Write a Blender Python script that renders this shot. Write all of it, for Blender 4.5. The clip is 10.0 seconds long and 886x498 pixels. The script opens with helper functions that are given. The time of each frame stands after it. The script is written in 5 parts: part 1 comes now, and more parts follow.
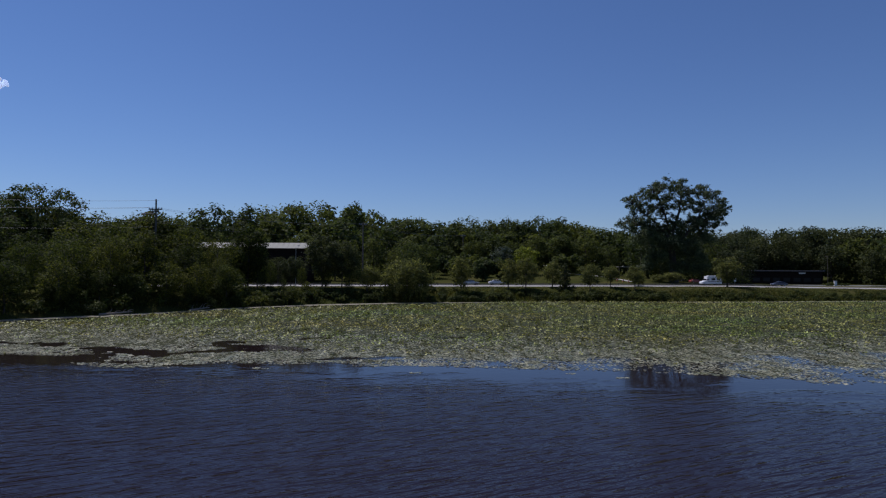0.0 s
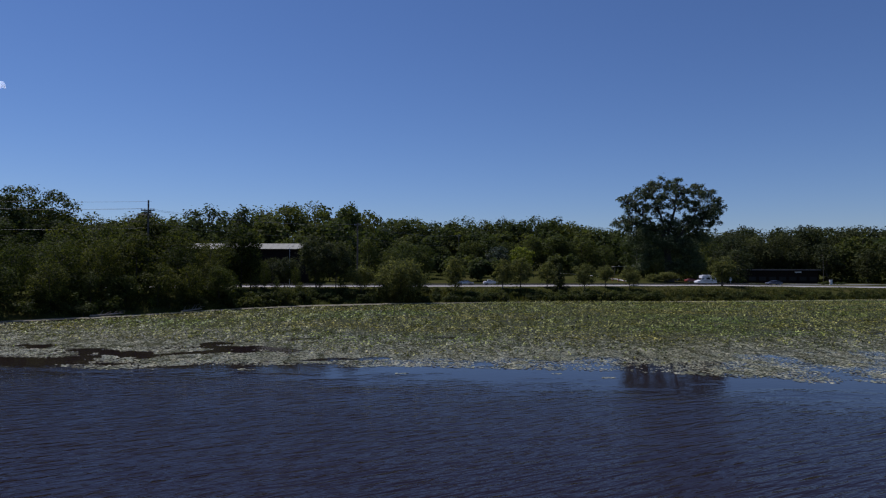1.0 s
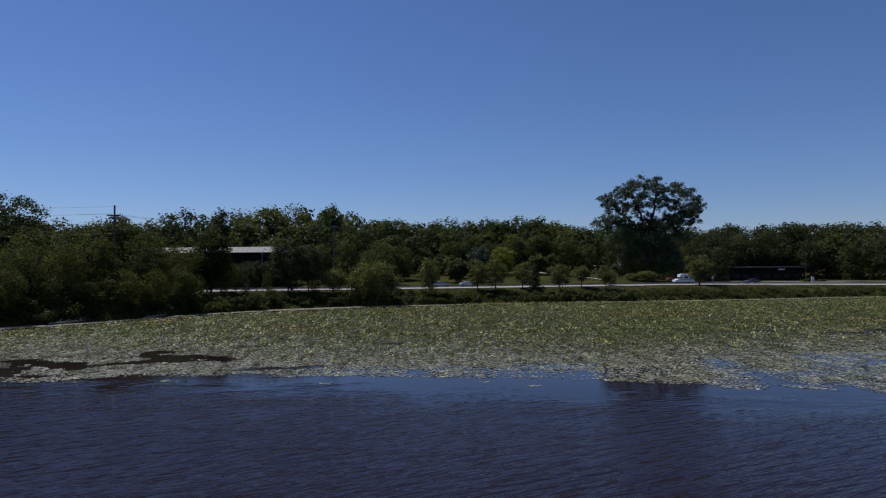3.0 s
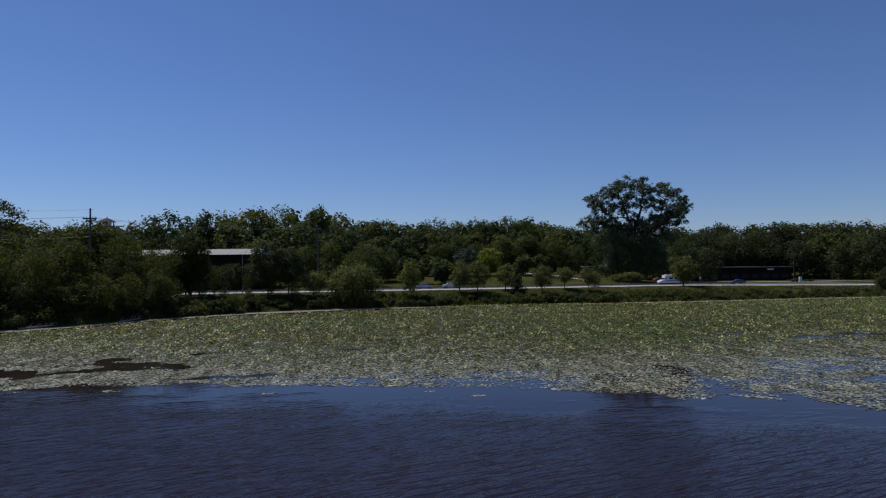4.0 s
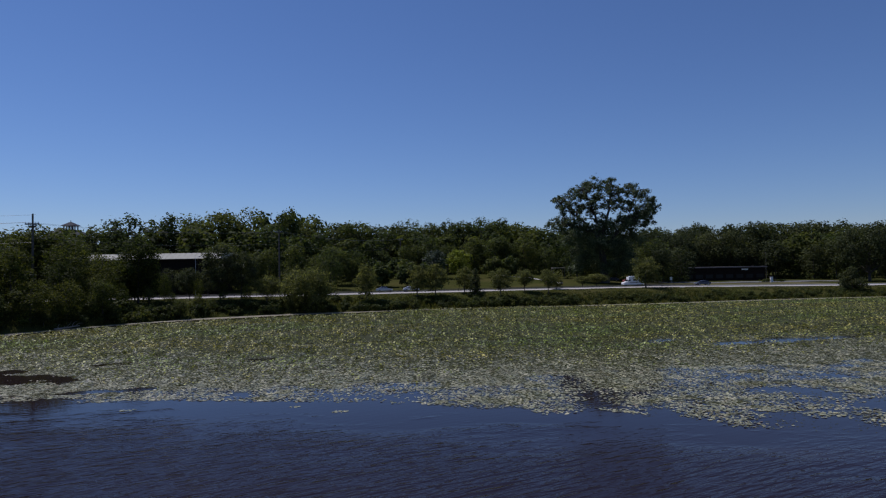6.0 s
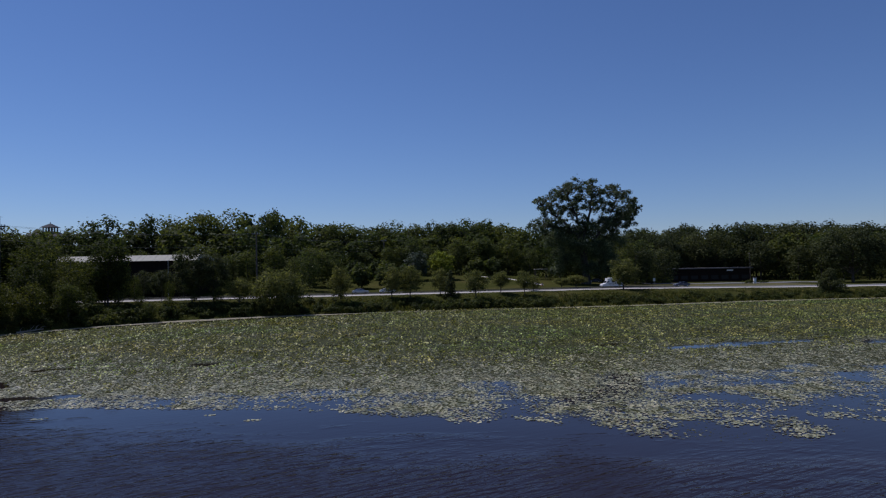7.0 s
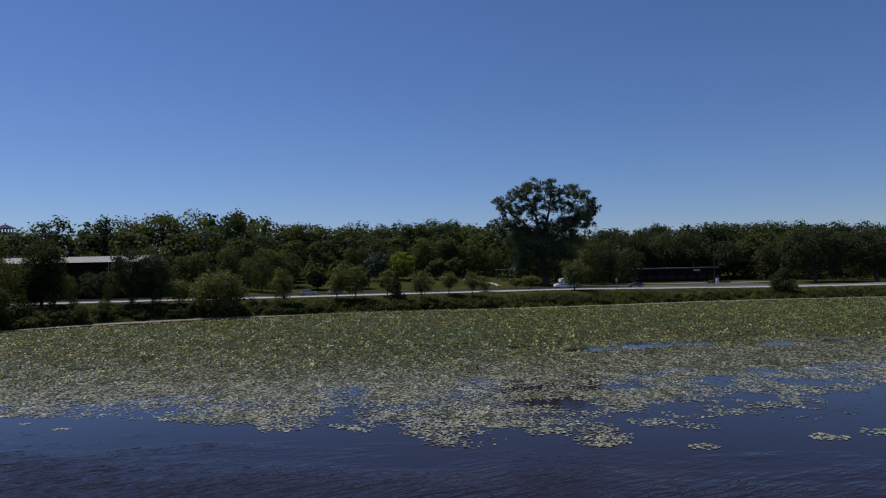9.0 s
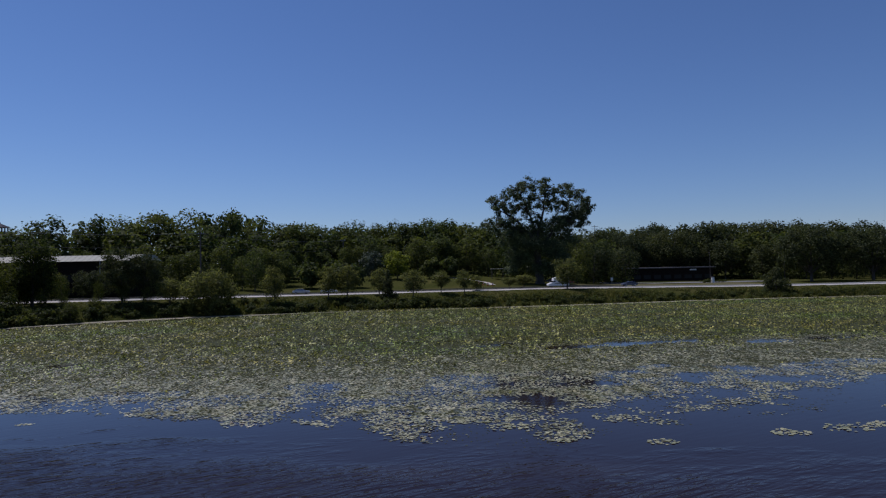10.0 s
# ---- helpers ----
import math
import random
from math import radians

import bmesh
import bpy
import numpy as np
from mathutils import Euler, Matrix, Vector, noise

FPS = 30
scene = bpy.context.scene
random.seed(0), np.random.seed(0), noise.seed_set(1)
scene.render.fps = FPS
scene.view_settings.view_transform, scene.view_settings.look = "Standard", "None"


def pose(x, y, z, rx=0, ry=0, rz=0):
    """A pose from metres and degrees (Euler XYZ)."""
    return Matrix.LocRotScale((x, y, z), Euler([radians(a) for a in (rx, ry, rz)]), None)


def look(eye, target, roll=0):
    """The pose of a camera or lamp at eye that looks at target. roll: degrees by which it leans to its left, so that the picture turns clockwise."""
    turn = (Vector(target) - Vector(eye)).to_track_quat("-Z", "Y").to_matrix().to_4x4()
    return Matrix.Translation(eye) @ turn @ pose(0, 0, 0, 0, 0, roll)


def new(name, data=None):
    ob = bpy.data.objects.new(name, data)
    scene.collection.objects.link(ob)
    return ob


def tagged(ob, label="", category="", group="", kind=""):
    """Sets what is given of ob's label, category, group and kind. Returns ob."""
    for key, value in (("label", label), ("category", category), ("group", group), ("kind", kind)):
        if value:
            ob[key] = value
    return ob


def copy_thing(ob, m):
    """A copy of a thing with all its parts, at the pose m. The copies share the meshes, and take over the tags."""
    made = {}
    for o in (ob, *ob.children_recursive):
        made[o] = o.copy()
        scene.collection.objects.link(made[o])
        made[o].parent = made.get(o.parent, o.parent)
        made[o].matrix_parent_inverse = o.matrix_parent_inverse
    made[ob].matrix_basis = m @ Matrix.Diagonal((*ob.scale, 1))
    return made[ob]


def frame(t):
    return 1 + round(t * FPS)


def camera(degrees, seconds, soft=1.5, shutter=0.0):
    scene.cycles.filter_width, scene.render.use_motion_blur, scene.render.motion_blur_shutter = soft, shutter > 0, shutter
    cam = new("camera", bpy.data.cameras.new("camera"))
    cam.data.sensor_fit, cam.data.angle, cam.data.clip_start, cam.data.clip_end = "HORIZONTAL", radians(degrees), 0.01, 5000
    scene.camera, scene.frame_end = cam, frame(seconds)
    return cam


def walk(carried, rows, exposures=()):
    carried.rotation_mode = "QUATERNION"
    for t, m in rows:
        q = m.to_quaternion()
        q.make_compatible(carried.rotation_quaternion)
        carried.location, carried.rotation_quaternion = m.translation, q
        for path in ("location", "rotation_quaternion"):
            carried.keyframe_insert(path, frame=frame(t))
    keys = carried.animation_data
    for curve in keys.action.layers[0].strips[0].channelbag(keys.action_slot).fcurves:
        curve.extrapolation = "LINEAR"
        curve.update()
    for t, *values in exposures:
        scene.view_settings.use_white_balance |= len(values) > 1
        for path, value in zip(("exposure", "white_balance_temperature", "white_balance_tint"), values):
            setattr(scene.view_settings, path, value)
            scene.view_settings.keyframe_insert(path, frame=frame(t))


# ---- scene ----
cam = camera(69.0, 10.0, soft=1.2)
PATH = [
    (0, (1.166, -0.49, 9.003), (1.167, 1.509, 9.057), 0.3),
    (0.5, (1.524, -0.356, 8.979), (1.527, 1.643, 9.034), 0.3),
    (1, (2.281, -0.198, 8.971), (2.287, 1.801, 9.026), 0.1),
    (1.5, (3.342, -0.026, 9.024), (3.351, 1.973, 9.078), -0.0),
    (2, (4.764, 0.109, 9.094), (4.774, 2.108, 9.148), -0.2),
    (2.5, (6.391, 0.415, 9.294), (6.404, 2.414, 9.348), -0.4),
    (4, (12.666, 1.495, 10.234), (12.688, 3.494, 10.285), -0.7),
    (4.5, (15.0, 2.026, 10.476), (15.025, 4.025, 10.527), -0.8),
    (5, (17.517, 2.428, 10.658), (17.544, 4.427, 10.709), -0.9),
    (5.5, (20.151, 2.739, 10.792), (20.182, 4.739, 10.843), -1.0),
    (7, (29.338, 3.8, 11.189), (29.375, 5.799, 11.241), -1.1),
    (7.5, (32.658, 4.0, 11.40), (32.699, 5.999, 11.450), -1.2),
    (8, (36.06, 4.407, 11.397), (36.103, 6.406, 11.448), -1.2),
    (8.5, (39.296, 4.636, 11.316), (39.342, 6.635, 11.367), -1.2),
    (9, (42.42, 4.833, 11.21), (42.47, 6.832, 11.261), -1.2),
    (9.5, (44.416, 5.002, 11.088), (44.464, 7.001, 11.139), -1.2),
    (10, (45.084, 5.003, 10.769), (45.128, 7.001, 10.821), -1.2),
]
walk(cam, [(t, look(eye, target, roll)) for t, eye, target, roll in PATH],
     exposures=[(0, -0.12, 5700, 23.5), (10, -0.14, 5700, 23.5)])

# ---- sky and sun: clear summer day, sun high beyond the far shore ----
SUN_EL, SUN_AZ = 58.0, -52.0      # degrees; azimuth clockwise from +y
world = bpy.data.worlds.new("world")
scene.world = world
world.use_nodes = True
wn = world.node_tree
sky = wn.nodes.new("ShaderNodeTexSky")
sky.sky_type = "NISHITA"
sky.sun_disc = False
sky.sun_elevation, sky.sun_rotation = radians(SUN_EL), radians(SUN_AZ)
sky.air_density, sky.dust_density, sky.ozone_density = 1.0, 0.0, 8.0
wn.nodes["Background"].inputs["Strength"].default_value = 0.07
wn.links.new(sky.outputs["Color"], wn.nodes["Background"].inputs["Color"])
sun_data = bpy.data.lights.new("sun", "SUN")
sun_data.energy, sun_data.angle, sun_data.color = 3.6, radians(0.53), (1.0, 0.95, 0.86)
sun = new("sun", sun_data)
sun_dir = Vector((math.sin(radians(SUN_AZ)) * math.cos(radians(SUN_EL)), math.cos(radians(SUN_AZ)) * math.cos(radians(SUN_EL)), math.sin(radians(SUN_EL))))
sun.matrix_world = look(sun_dir * 300, (0, 0, 0))


# ---- materials ----
class Mat:
    """A node material with a few short helpers."""

    def __init__(self, name):
        self.m = bpy.data.materials.new(name)
        self.m.use_nodes = True
        self.t = self.m.node_tree
        self.b = self.t.nodes["Principled BSDF"]
        self.out = self.t.nodes["Material Output"]
        self.pos = None

    def node(self, kind, **values):
        n = self.t.nodes.new(kind)
        for k, v in values.items():
            n.inputs[k].default_value = v
        return n

    def link(self, a, b):
        self.t.links.new(a, b)

    def place(self, sx=1.0, sy=1.0, sz=1.0, turn=0.0):
        g = self.node("ShaderNodeNewGeometry")
        mp = self.node("ShaderNodeMapping")
        mp.vector_type = "TEXTURE"
        mp.inputs["Scale"].default_value = (1 / sx, 1 / sy, 1 / sz)
        mp.inputs["Rotation"].default_value = (0, 0, radians(turn))
        self.link(g.outputs["Position"], mp.inputs["Vector"])
        return mp.outputs["Vector"]

    def local(self, sx=1.0, sy=1.0, sz=1.0):
        g = self.node("ShaderNodeTexCoord")
        mp = self.node("ShaderNodeMapping")
        mp.inputs["Scale"].default_value = (sx, sy, sz)
        self.link(g.outputs["Object"], mp.inputs["Vector"])
        return mp.outputs["Vector"]

    def noise(self, vec, scale, detail=4.0, rough=0.55):
        n = self.node("ShaderNodeTexNoise", Scale=scale, Detail=detail, Roughness=rough)
        self.link(vec, n.inputs["Vector"])
        return n.outputs["Fac"]

    def ramp(self, fac, stops):
        r = self.node("ShaderNodeValToRGB")
        while len(r.color_ramp.elements) < len(stops):
            r.color_ramp.elements.new(0.5)
        for e, (p, c) in zip(r.color_ramp.elements, stops):
            e.position, e.color = p, (*c, 1) if len(c) == 3 else c
        self.link(fac, r.inputs["Fac"])
        return r.outputs["Color"]

    def mix(self, fac, a, b, blend="MIX"):
        n = self.t.nodes.new("ShaderNodeMix")
        n.data_type, n.blend_type = "RGBA", blend
        for v, i in ((fac, 0), (a, 6), (b, 7)):
            if isinstance(v, (int, float)):
                n.inputs[i].default_value = v
            elif isinstance(v, tuple):
                n.inputs[i].default_value = (*v, 1)
            else:
                self.link(v, n.inputs[i])
        return n.outputs[2]

    def math(self, op, a, b=0.0, clamp=False):
        n = self.t.nodes.new("ShaderNodeMath")
        n.operation, n.use_clamp = op, clamp
        for v, i in ((a, 0), (b, 1)):
            if isinstance(v, (int, float)):
                n.inputs[i].default_value = v
            else:
                self.link(v, n.inputs[i])
        return n.outputs[0]

    def bump(self, height, strength=0.5, distance=0.02):
        n = self.node("ShaderNodeBump", Strength=strength, Distance=distance)
        self.link(height, n.inputs["Height"])
        self.link(n.outputs["Normal"], self.b.inputs["Normal"])
        return n

    def base(self, col, rough=0.8, metal=0.0):
        if isinstance(col, tuple):
            self.b.inputs["Base Color"].default_value = (*col, 1)
        else:
            self.link(col, self.b.inputs["Base Color"])
        self.b.inputs["Roughness"].default_value = rough
        self.b.inputs["Metallic"].default_value = metal
        return self


def leaf_material(name, dark, light, warm, through_light=0.45, rough=0.7, tints=0.5, shine=0.12, glow_tint=(1.2, 1.22, 0.6), field=False):
    """Foliage: tint varies from plant to plant and from leaf to leaf, lit clumps and shaded gaps are painted into the
    colour; light shines through.
    """
    k = Mat(name)
    info = k.node("ShaderNodeObjectInfo")
    geo = k.node("ShaderNodeNewGeometry")
    # field: a larger dark share of leaves paints the shaded gaps between them
    leaf = k.ramp(geo.outputs["Random Per Island"], [(0.22, dark), (0.58, light), (0.95, warm)] if field else [(0.0, dark), (0.6, light), (1.0, warm)])
    patch = k.noise(k.local(1, 0.3, 1), 1.5, 2.0) if field else k.noise(k.local(), 0.35, 3.0)
    # sunlit clumps and shaded gaps of the foliage, multiplied into the leaf colour
    painted_shade = k.ramp(patch, [(0.36, (0.36, 0.40, 0.36)), (0.64, (1.6, 1.5, 1.2))] if field else [(0.32, (0.42, 0.46, 0.44)), (0.68, (1.5, 1.42, 1.15))])
    col = k.mix(1.0, leaf, painted_shade, "MULTIPLY")
    if field:
        wide = k.noise(k.place(0.5, 1.0), 0.07, 3.0, 0.6)
        col = k.mix(1.0, col, k.ramp(wide, [(0.36, (0.78, 0.98, 0.8)), (0.5, (1.0, 1.0, 1.0)), (0.62, (1.10, 0.97, 0.85))]), "MULTIPLY")
    plant = k.ramp(info.outputs["Random"], [(0.0, (0.55, 0.68, 0.62)), (0.35, (0.85, 0.95, 0.8)), (0.7, (1.04, 1.06, 0.82)), (1.0, (1.2, 1.18, 0.76))])
    col = k.mix(tints, col, k.mix(1.0, col, plant, "MULTIPLY"))
    k.base(col, rough)
    k.b.inputs["Specular IOR Level"].default_value = shine
    tr = k.node("ShaderNodeBsdfTranslucent")
    glow = k.mix(1.0, col, glow_tint, "MULTIPLY")
    k.link(glow, tr.inputs["Color"])
    mx = k.node("ShaderNodeMixShader", Fac=through_light)
    k.link(k.b.outputs[0], mx.inputs[1])
    k.link(tr.outputs[0], mx.inputs[2])
    k.link(mx.outputs[0], k.out.inputs["Surface"])
    return k.m


M_LEAF = leaf_material("woodland_leaf", (0.056, 0.072, 0.031), (0.080, 0.097, 0.042), (0.118, 0.128, 0.053), tints=0.85)
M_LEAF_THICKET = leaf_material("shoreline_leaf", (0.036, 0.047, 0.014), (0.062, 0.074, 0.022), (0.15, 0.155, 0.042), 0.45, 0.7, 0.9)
M_LEAF_GREY = leaf_material("grey_green_leaf", (0.034, 0.044, 0.024), (0.056, 0.068, 0.036), (0.092, 0.10, 0.052), 0.35, 0.75, 0.5)
M_LEAF_COTTON = leaf_material("cottonwood_leaf", (0.047, 0.066, 0.033), (0.086, 0.112, 0.055), (0.165, 0.190, 0.105), 0.26, 0.6, 0.0, 0.2, (1.0, 1.12, 0.68))
M_LEAF_YELLOW = leaf_material("yellow_green_leaf", (0.13, 0.16, 0.025), (0.20, 0.24, 0.04), (0.28, 0.31, 0.06), 0.5, 0.6, 0.0)
M_LEAF_BLUE = leaf_material("silvery_leaf", (0.04, 0.06, 0.045), (0.07, 0.095, 0.07), (0.10, 0.12, 0.09), 0.2, 0.5, 0.0)
M_LEAF_WILLOW = leaf_material("olive_leaf", (0.090, 0.102, 0.046), (0.148, 0.155, 0.070), (0.21, 0.205, 0.095), 0.5, 0.7, 0.35, 0.05)
M_LEAF_DARK = leaf_material("dark_needle", (0.012, 0.022, 0.010), (0.022, 0.036, 0.014), (0.035, 0.05, 0.02), 0.12, 0.6, 0.2)
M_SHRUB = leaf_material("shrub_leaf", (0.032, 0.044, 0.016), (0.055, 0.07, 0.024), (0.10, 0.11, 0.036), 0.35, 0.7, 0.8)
M_BANK_SHRUB = leaf_material("bank_shrub_leaf", (0.048, 0.060, 0.024), (0.082, 0.096, 0.036), (0.15, 0.15, 0.06), 0.4, 0.7, 0.8)
M_GRASS = leaf_material("bank_grass", (0.050, 0.062, 0.015), (0.084, 0.094, 0.024), (0.17, 0.15, 0.052), 0.35, 0.7, 0.0)
# the near-black leaf colour stands in for shade between the raised leaves
M_LOTUS = leaf_material("raised_lily_leaf", (0.014, 0.021, 0.004), (0.186, 0.218, 0.043), (0.46, 0.465, 0.175), 0.22, 0.45, 0.0, 0.2, (1.12, 1.16, 0.75), True)

k = Mat("flat_lily_pad")
geo = k.node("ShaderNodeNewGeometry")
c = k.ramp(geo.outputs["Random Per Island"], [(0.0, (0.07, 0.066, 0.026)), (0.25, (0.16, 0.157, 0.072)), (0.55, (0.305, 0.297, 0.154)), (0.85, (0.44, 0.42, 0.24)), (0.97, (0.53, 0.49, 0.30)), (1.0, (0.17, 0.10, 0.055))])
c = k.mix(0.85, c, k.mix(1.0, c, k.ramp(k.noise(k.place(1.0, 0.4), 0.9, 4.0, 0.65), [(0.34, (0.6, 0.66, 0.58)), (0.66, (1.3, 1.24, 1.2))]), "MULTIPLY"))
k.base(c, 0.38)
k.b.inputs["Specular IOR Level"].default_value = 0.5
k.bump(k.noise(k.place(), 9.0, 3.0), 0.4, 0.01)
M_PAD = k.m

k = Mat("bark")
c = k.ramp(k.noise(k.local(1, 1, 0.15), 3.0, 5.0), [(0.3, (0.032, 0.026, 0.020)), (0.7, (0.095, 0.080, 0.065))])
k.base(c, 0.9)
k.bump(k.noise(k.local(1, 1, 0.12), 5.0, 4.0), 0.8, 0.05)
M_BARK = k.m

k = Mat("lake_water")
# wind-ruffled open water, calmer beside the lily pads
sep = k.node("ShaderNodeSeparateXYZ")
k.link(k.place(), sep.inputs[0])
edge = k.math("MULTIPLY_ADD", sep.outputs["X"], -0.19)
edge.node.inputs[2].default_value = 51.5
wob = k.math("MULTIPLY", k.math("SUBTRACT", k.noise(k.place(0.10, 0.2), 1.0, 5.0, 0.6), 0.5), 26.0)
away = k.math("SUBTRACT", k.math("ADD", edge, wob), sep.outputs["Y"])
ruffle = k.math("POWER", k.math("MULTIPLY", k.math("ADD", away, 1.5), 0.11, True), 1.3)
gust = k.math("MULTIPLY_ADD", k.noise(k.place(0.02, 0.05, 1, 14), 1.0, 3.0), 1.1)
gust.node.inputs[2].default_value = 0.5
ruffle = k.math("MULTIPLY_ADD", k.math("MULTIPLY", ruffle, gust), 0.94)
ruffle.node.inputs[2].default_value = 0.06
w1 = k.noise(k.place(0.38, 2.0, 1, 24), 1.0, 1.0, 0.4)
w2 = k.noise(k.place(0.95, 4.2, 1, 29), 1.0, 1.0, 0.5)
w3 = k.noise(k.place(0.7, 1.0, 1, 20), 7.0, 2.0, 0.5)
hgt = k.math("ADD", k.math("MULTIPLY", w1, 0.096), k.math("ADD", k.math("MULTIPLY", w2, 0.046), k.math("MULTIPLY", w3, 0.017)))
hgt = k.math("MULTIPLY", hgt, ruffle)
k.base(k.ramp(k.noise(k.place(0.03, 0.08), 1.0, 3.0), [(0.3, (0.0155, 0.0095, 0.0105)), (0.62, (0.019, 0.0122, 0.0125)), (0.75, (0.027, 0.018, 0.015))]), 0.05)
k.b.inputs["IOR"].default_value = 1.33
k.b.inputs["Specular IOR Level"].default_value = 0.262
k.bump(hgt, 1.0, 1.0)
M_WATER = k.m

k = Mat("ground_turf")
n1 = k.noise(k.place(), 0.06, 4.0)
n2 = k.noise(k.place(), 1.6, 5.0, 0.7)
c = k.ramp(n1, [(0.3, (0.042, 0.050, 0.014)), (0.55, (0.057, 0.061, 0.019)), (0.75, (0.084, 0.077, 0.029))])
c = k.mix(1.0, c, k.ramp(n2, [(0.25, (0.6, 0.6, 0.55)), (0.75, (1.25, 1.2, 1.1))]), "MULTIPLY")
k.base(c, 0.95)
k.b.inputs["Specular IOR Level"].default_value = 0.0
k.bump(n2, 0.8, 0.12)
M_TURF = k.m

k = Mat("dry_mown_turf")
n3 = k.noise(k.place(0.4, 1.0), 0.35, 4.0, 0.6)
n4 = k.noise(k.place(), 2.2, 5.0, 0.7)
c = k.ramp(n3, [(0.3, (0.080, 0.080, 0.040)), (0.55, (0.115, 0.108, 0.058)), (0.75, (0.155, 0.140, 0.082))])
c = k.mix(1.0, c, k.ramp(n4, [(0.25, (0.7, 0.7, 0.65)), (0.75, (1.2, 1.17, 1.1))]), "MULTIPLY")
k.base(c, 0.95)
k.b.inputs["Specular IOR Level"].default_value = 0.0
k.bump(n4, 0.8, 0.1)
M_DRY = k.m

k = Mat("pale_concrete_road")
n2 = k.noise(k.place(0.15, 0.6), 1.0, 5.0, 0.6)
k.base(k.ramp(n2, [(0.25, (0.36, 0.34, 0.30)), (0.75, (0.50, 0.47, 0.41))]), 0.85)
k.b.inputs["Specular IOR Level"].default_value = 0.1
k.bump(k.noise(k.place(), 14.0, 3.0), 0.3, 0.01)
M_ROAD = k.m

k = Mat("grey_asphalt")
k.base(k.ramp(k.noise(k.place(0.2, 0.4), 1.0, 5.0, 0.6), [(0.25, (0.11, 0.11, 0.108)), (0.75, (0.21, 0.205, 0.195))]), 0.8)
M_ASPHALT = k.m

k = Mat("algae_film")
k.base(k.ramp(k.noise(k.place(0.3, 1.0), 1.2, 5.0), [(0.3, (0.15, 0.135, 0.092)), (0.7, (0.30, 0.27, 0.19))]), 0.8)
k.b.inputs["Specular IOR Level"].default_value = 0.1
M_ALGAE = k.m

k = Mat("floating_weed_mat")
fine = k.noise(k.place(), 5.0, 4.0, 0.7)
c = k.ramp(fine, [(0.3, (0.017, 0.021, 0.007)), (0.5, (0.048, 0.051, 0.017)), (0.72, (0.135, 0.124, 0.056))])
c = k.mix(1.0, c, k.ramp(k.noise(k.place(0.5, 1.0), 0.5, 3.0), [(0.3, (0.65, 0.68, 0.62)), (0.7, (1.2, 1.15, 1.1))]), "MULTIPLY")
k.base(c, 0.5)
k.b.inputs["Specular IOR Level"].default_value = 0.02
k.bump(fine, 0.5, 0.02)
M_MAT = k.m


def plain(name, col, rough=0.6, metal=0.0, vary=0.15, scale=2.0, shine=0.5):
    k = Mat(name)
    k.b.inputs["Specular IOR Level"].default_value = shine
    n = k.noise(k.local(), scale, 5.0, 0.6)
    lo, hi = tuple(v * (1 - vary) for v in col), tuple(min(1, v * (1 + vary)) for v in col)
    k.base(k.ramp(n, [(0.3, lo), (0.7, hi)]), rough, metal)
    return k.m


M_POLE = plain("weathered_pole_wood", (0.10, 0.085, 0.07), 0.9, 0, 0.3)
M_STEEL = plain("galvanised_steel", (0.42, 0.43, 0.44), 0.45, 0.8)
M_RAIL = plain("weathered_rail_steel", (0.10, 0.095, 0.09), 0.6, 0.5, 0.25)
M_WIRE = plain("wire", (0.06, 0.06, 0.06), 0.5)
M_WHITE = plain("white_paint", (0.78, 0.78, 0.76), 0.35, 0, 0.05)
M_SILVER = plain("silver_paint", (0.45, 0.47, 0.5), 0.3, 0.5, 0.05)
M_REDPAINT = plain("dull_red_paint", (0.32, 0.08, 0.07), 0.35, 0, 0.1)
M_DARKPAINT = plain("dark_blue_paint", (0.04, 0.05, 0.08), 0.3, 0, 0.1)
M_TYRE = plain("tyre_rubber", (0.025, 0.025, 0.025), 0.9)
M_GLASS = plain("dark_window_glass", (0.010, 0.011, 0.012), 0.4, 0, 0.15, 2.0, 0.25)
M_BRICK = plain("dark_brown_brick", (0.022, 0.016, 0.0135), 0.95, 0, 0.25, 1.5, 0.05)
M_ROOF = plain("pale_metal_roof", (0.34, 0.33, 0.26), 0.7, 0.0, 0.12, 0.6, 0.2)
M_SLATE = plain("dark_slate_roof", (0.05, 0.05, 0.055), 0.8, 0, 0.2, 1.5, 0.1)
M_SLAB = plain("grey_roof_edge", (0.13, 0.12, 0.115), 0.7, 0, 0.12)
M_DEADWOOD = plain("bleached_wood", (0.26, 0.22, 0.18), 0.9, 0, 0.3, 3.0, 0.1)
M_LAMP = plain("clear_lens", (0.7, 0.7, 0.7), 0.15)
M_ORANGE = plain("orange_barrier", (0.55, 0.17, 0.03), 0.6)
k = Mat("cloud_white")
k.base((0.86, 0.91, 0.98), 1.0)
k.b.inputs["Specular IOR Level"].default_value = 0.0
tr = k.node("ShaderNodeBsdfTranslucent", Color=(0.88, 0.93, 0.99, 1))
mx = k.node("ShaderNodeMixShader", Fac=0.6)
k.link(k.b.outputs[0], mx.inputs[1])
k.link(tr.outputs[0], mx.inputs[2])
k.link(mx.outputs[0], k.out.inputs["Surface"])
# added glow in place of the sunlight scattered through the backlit cloud
k.b.inputs["Emission Color"].default_value = (0.85, 0.92, 1.0, 1)
k.b.inputs["Emission Strength"].default_value = 0.42
M_CLOUD = k.m


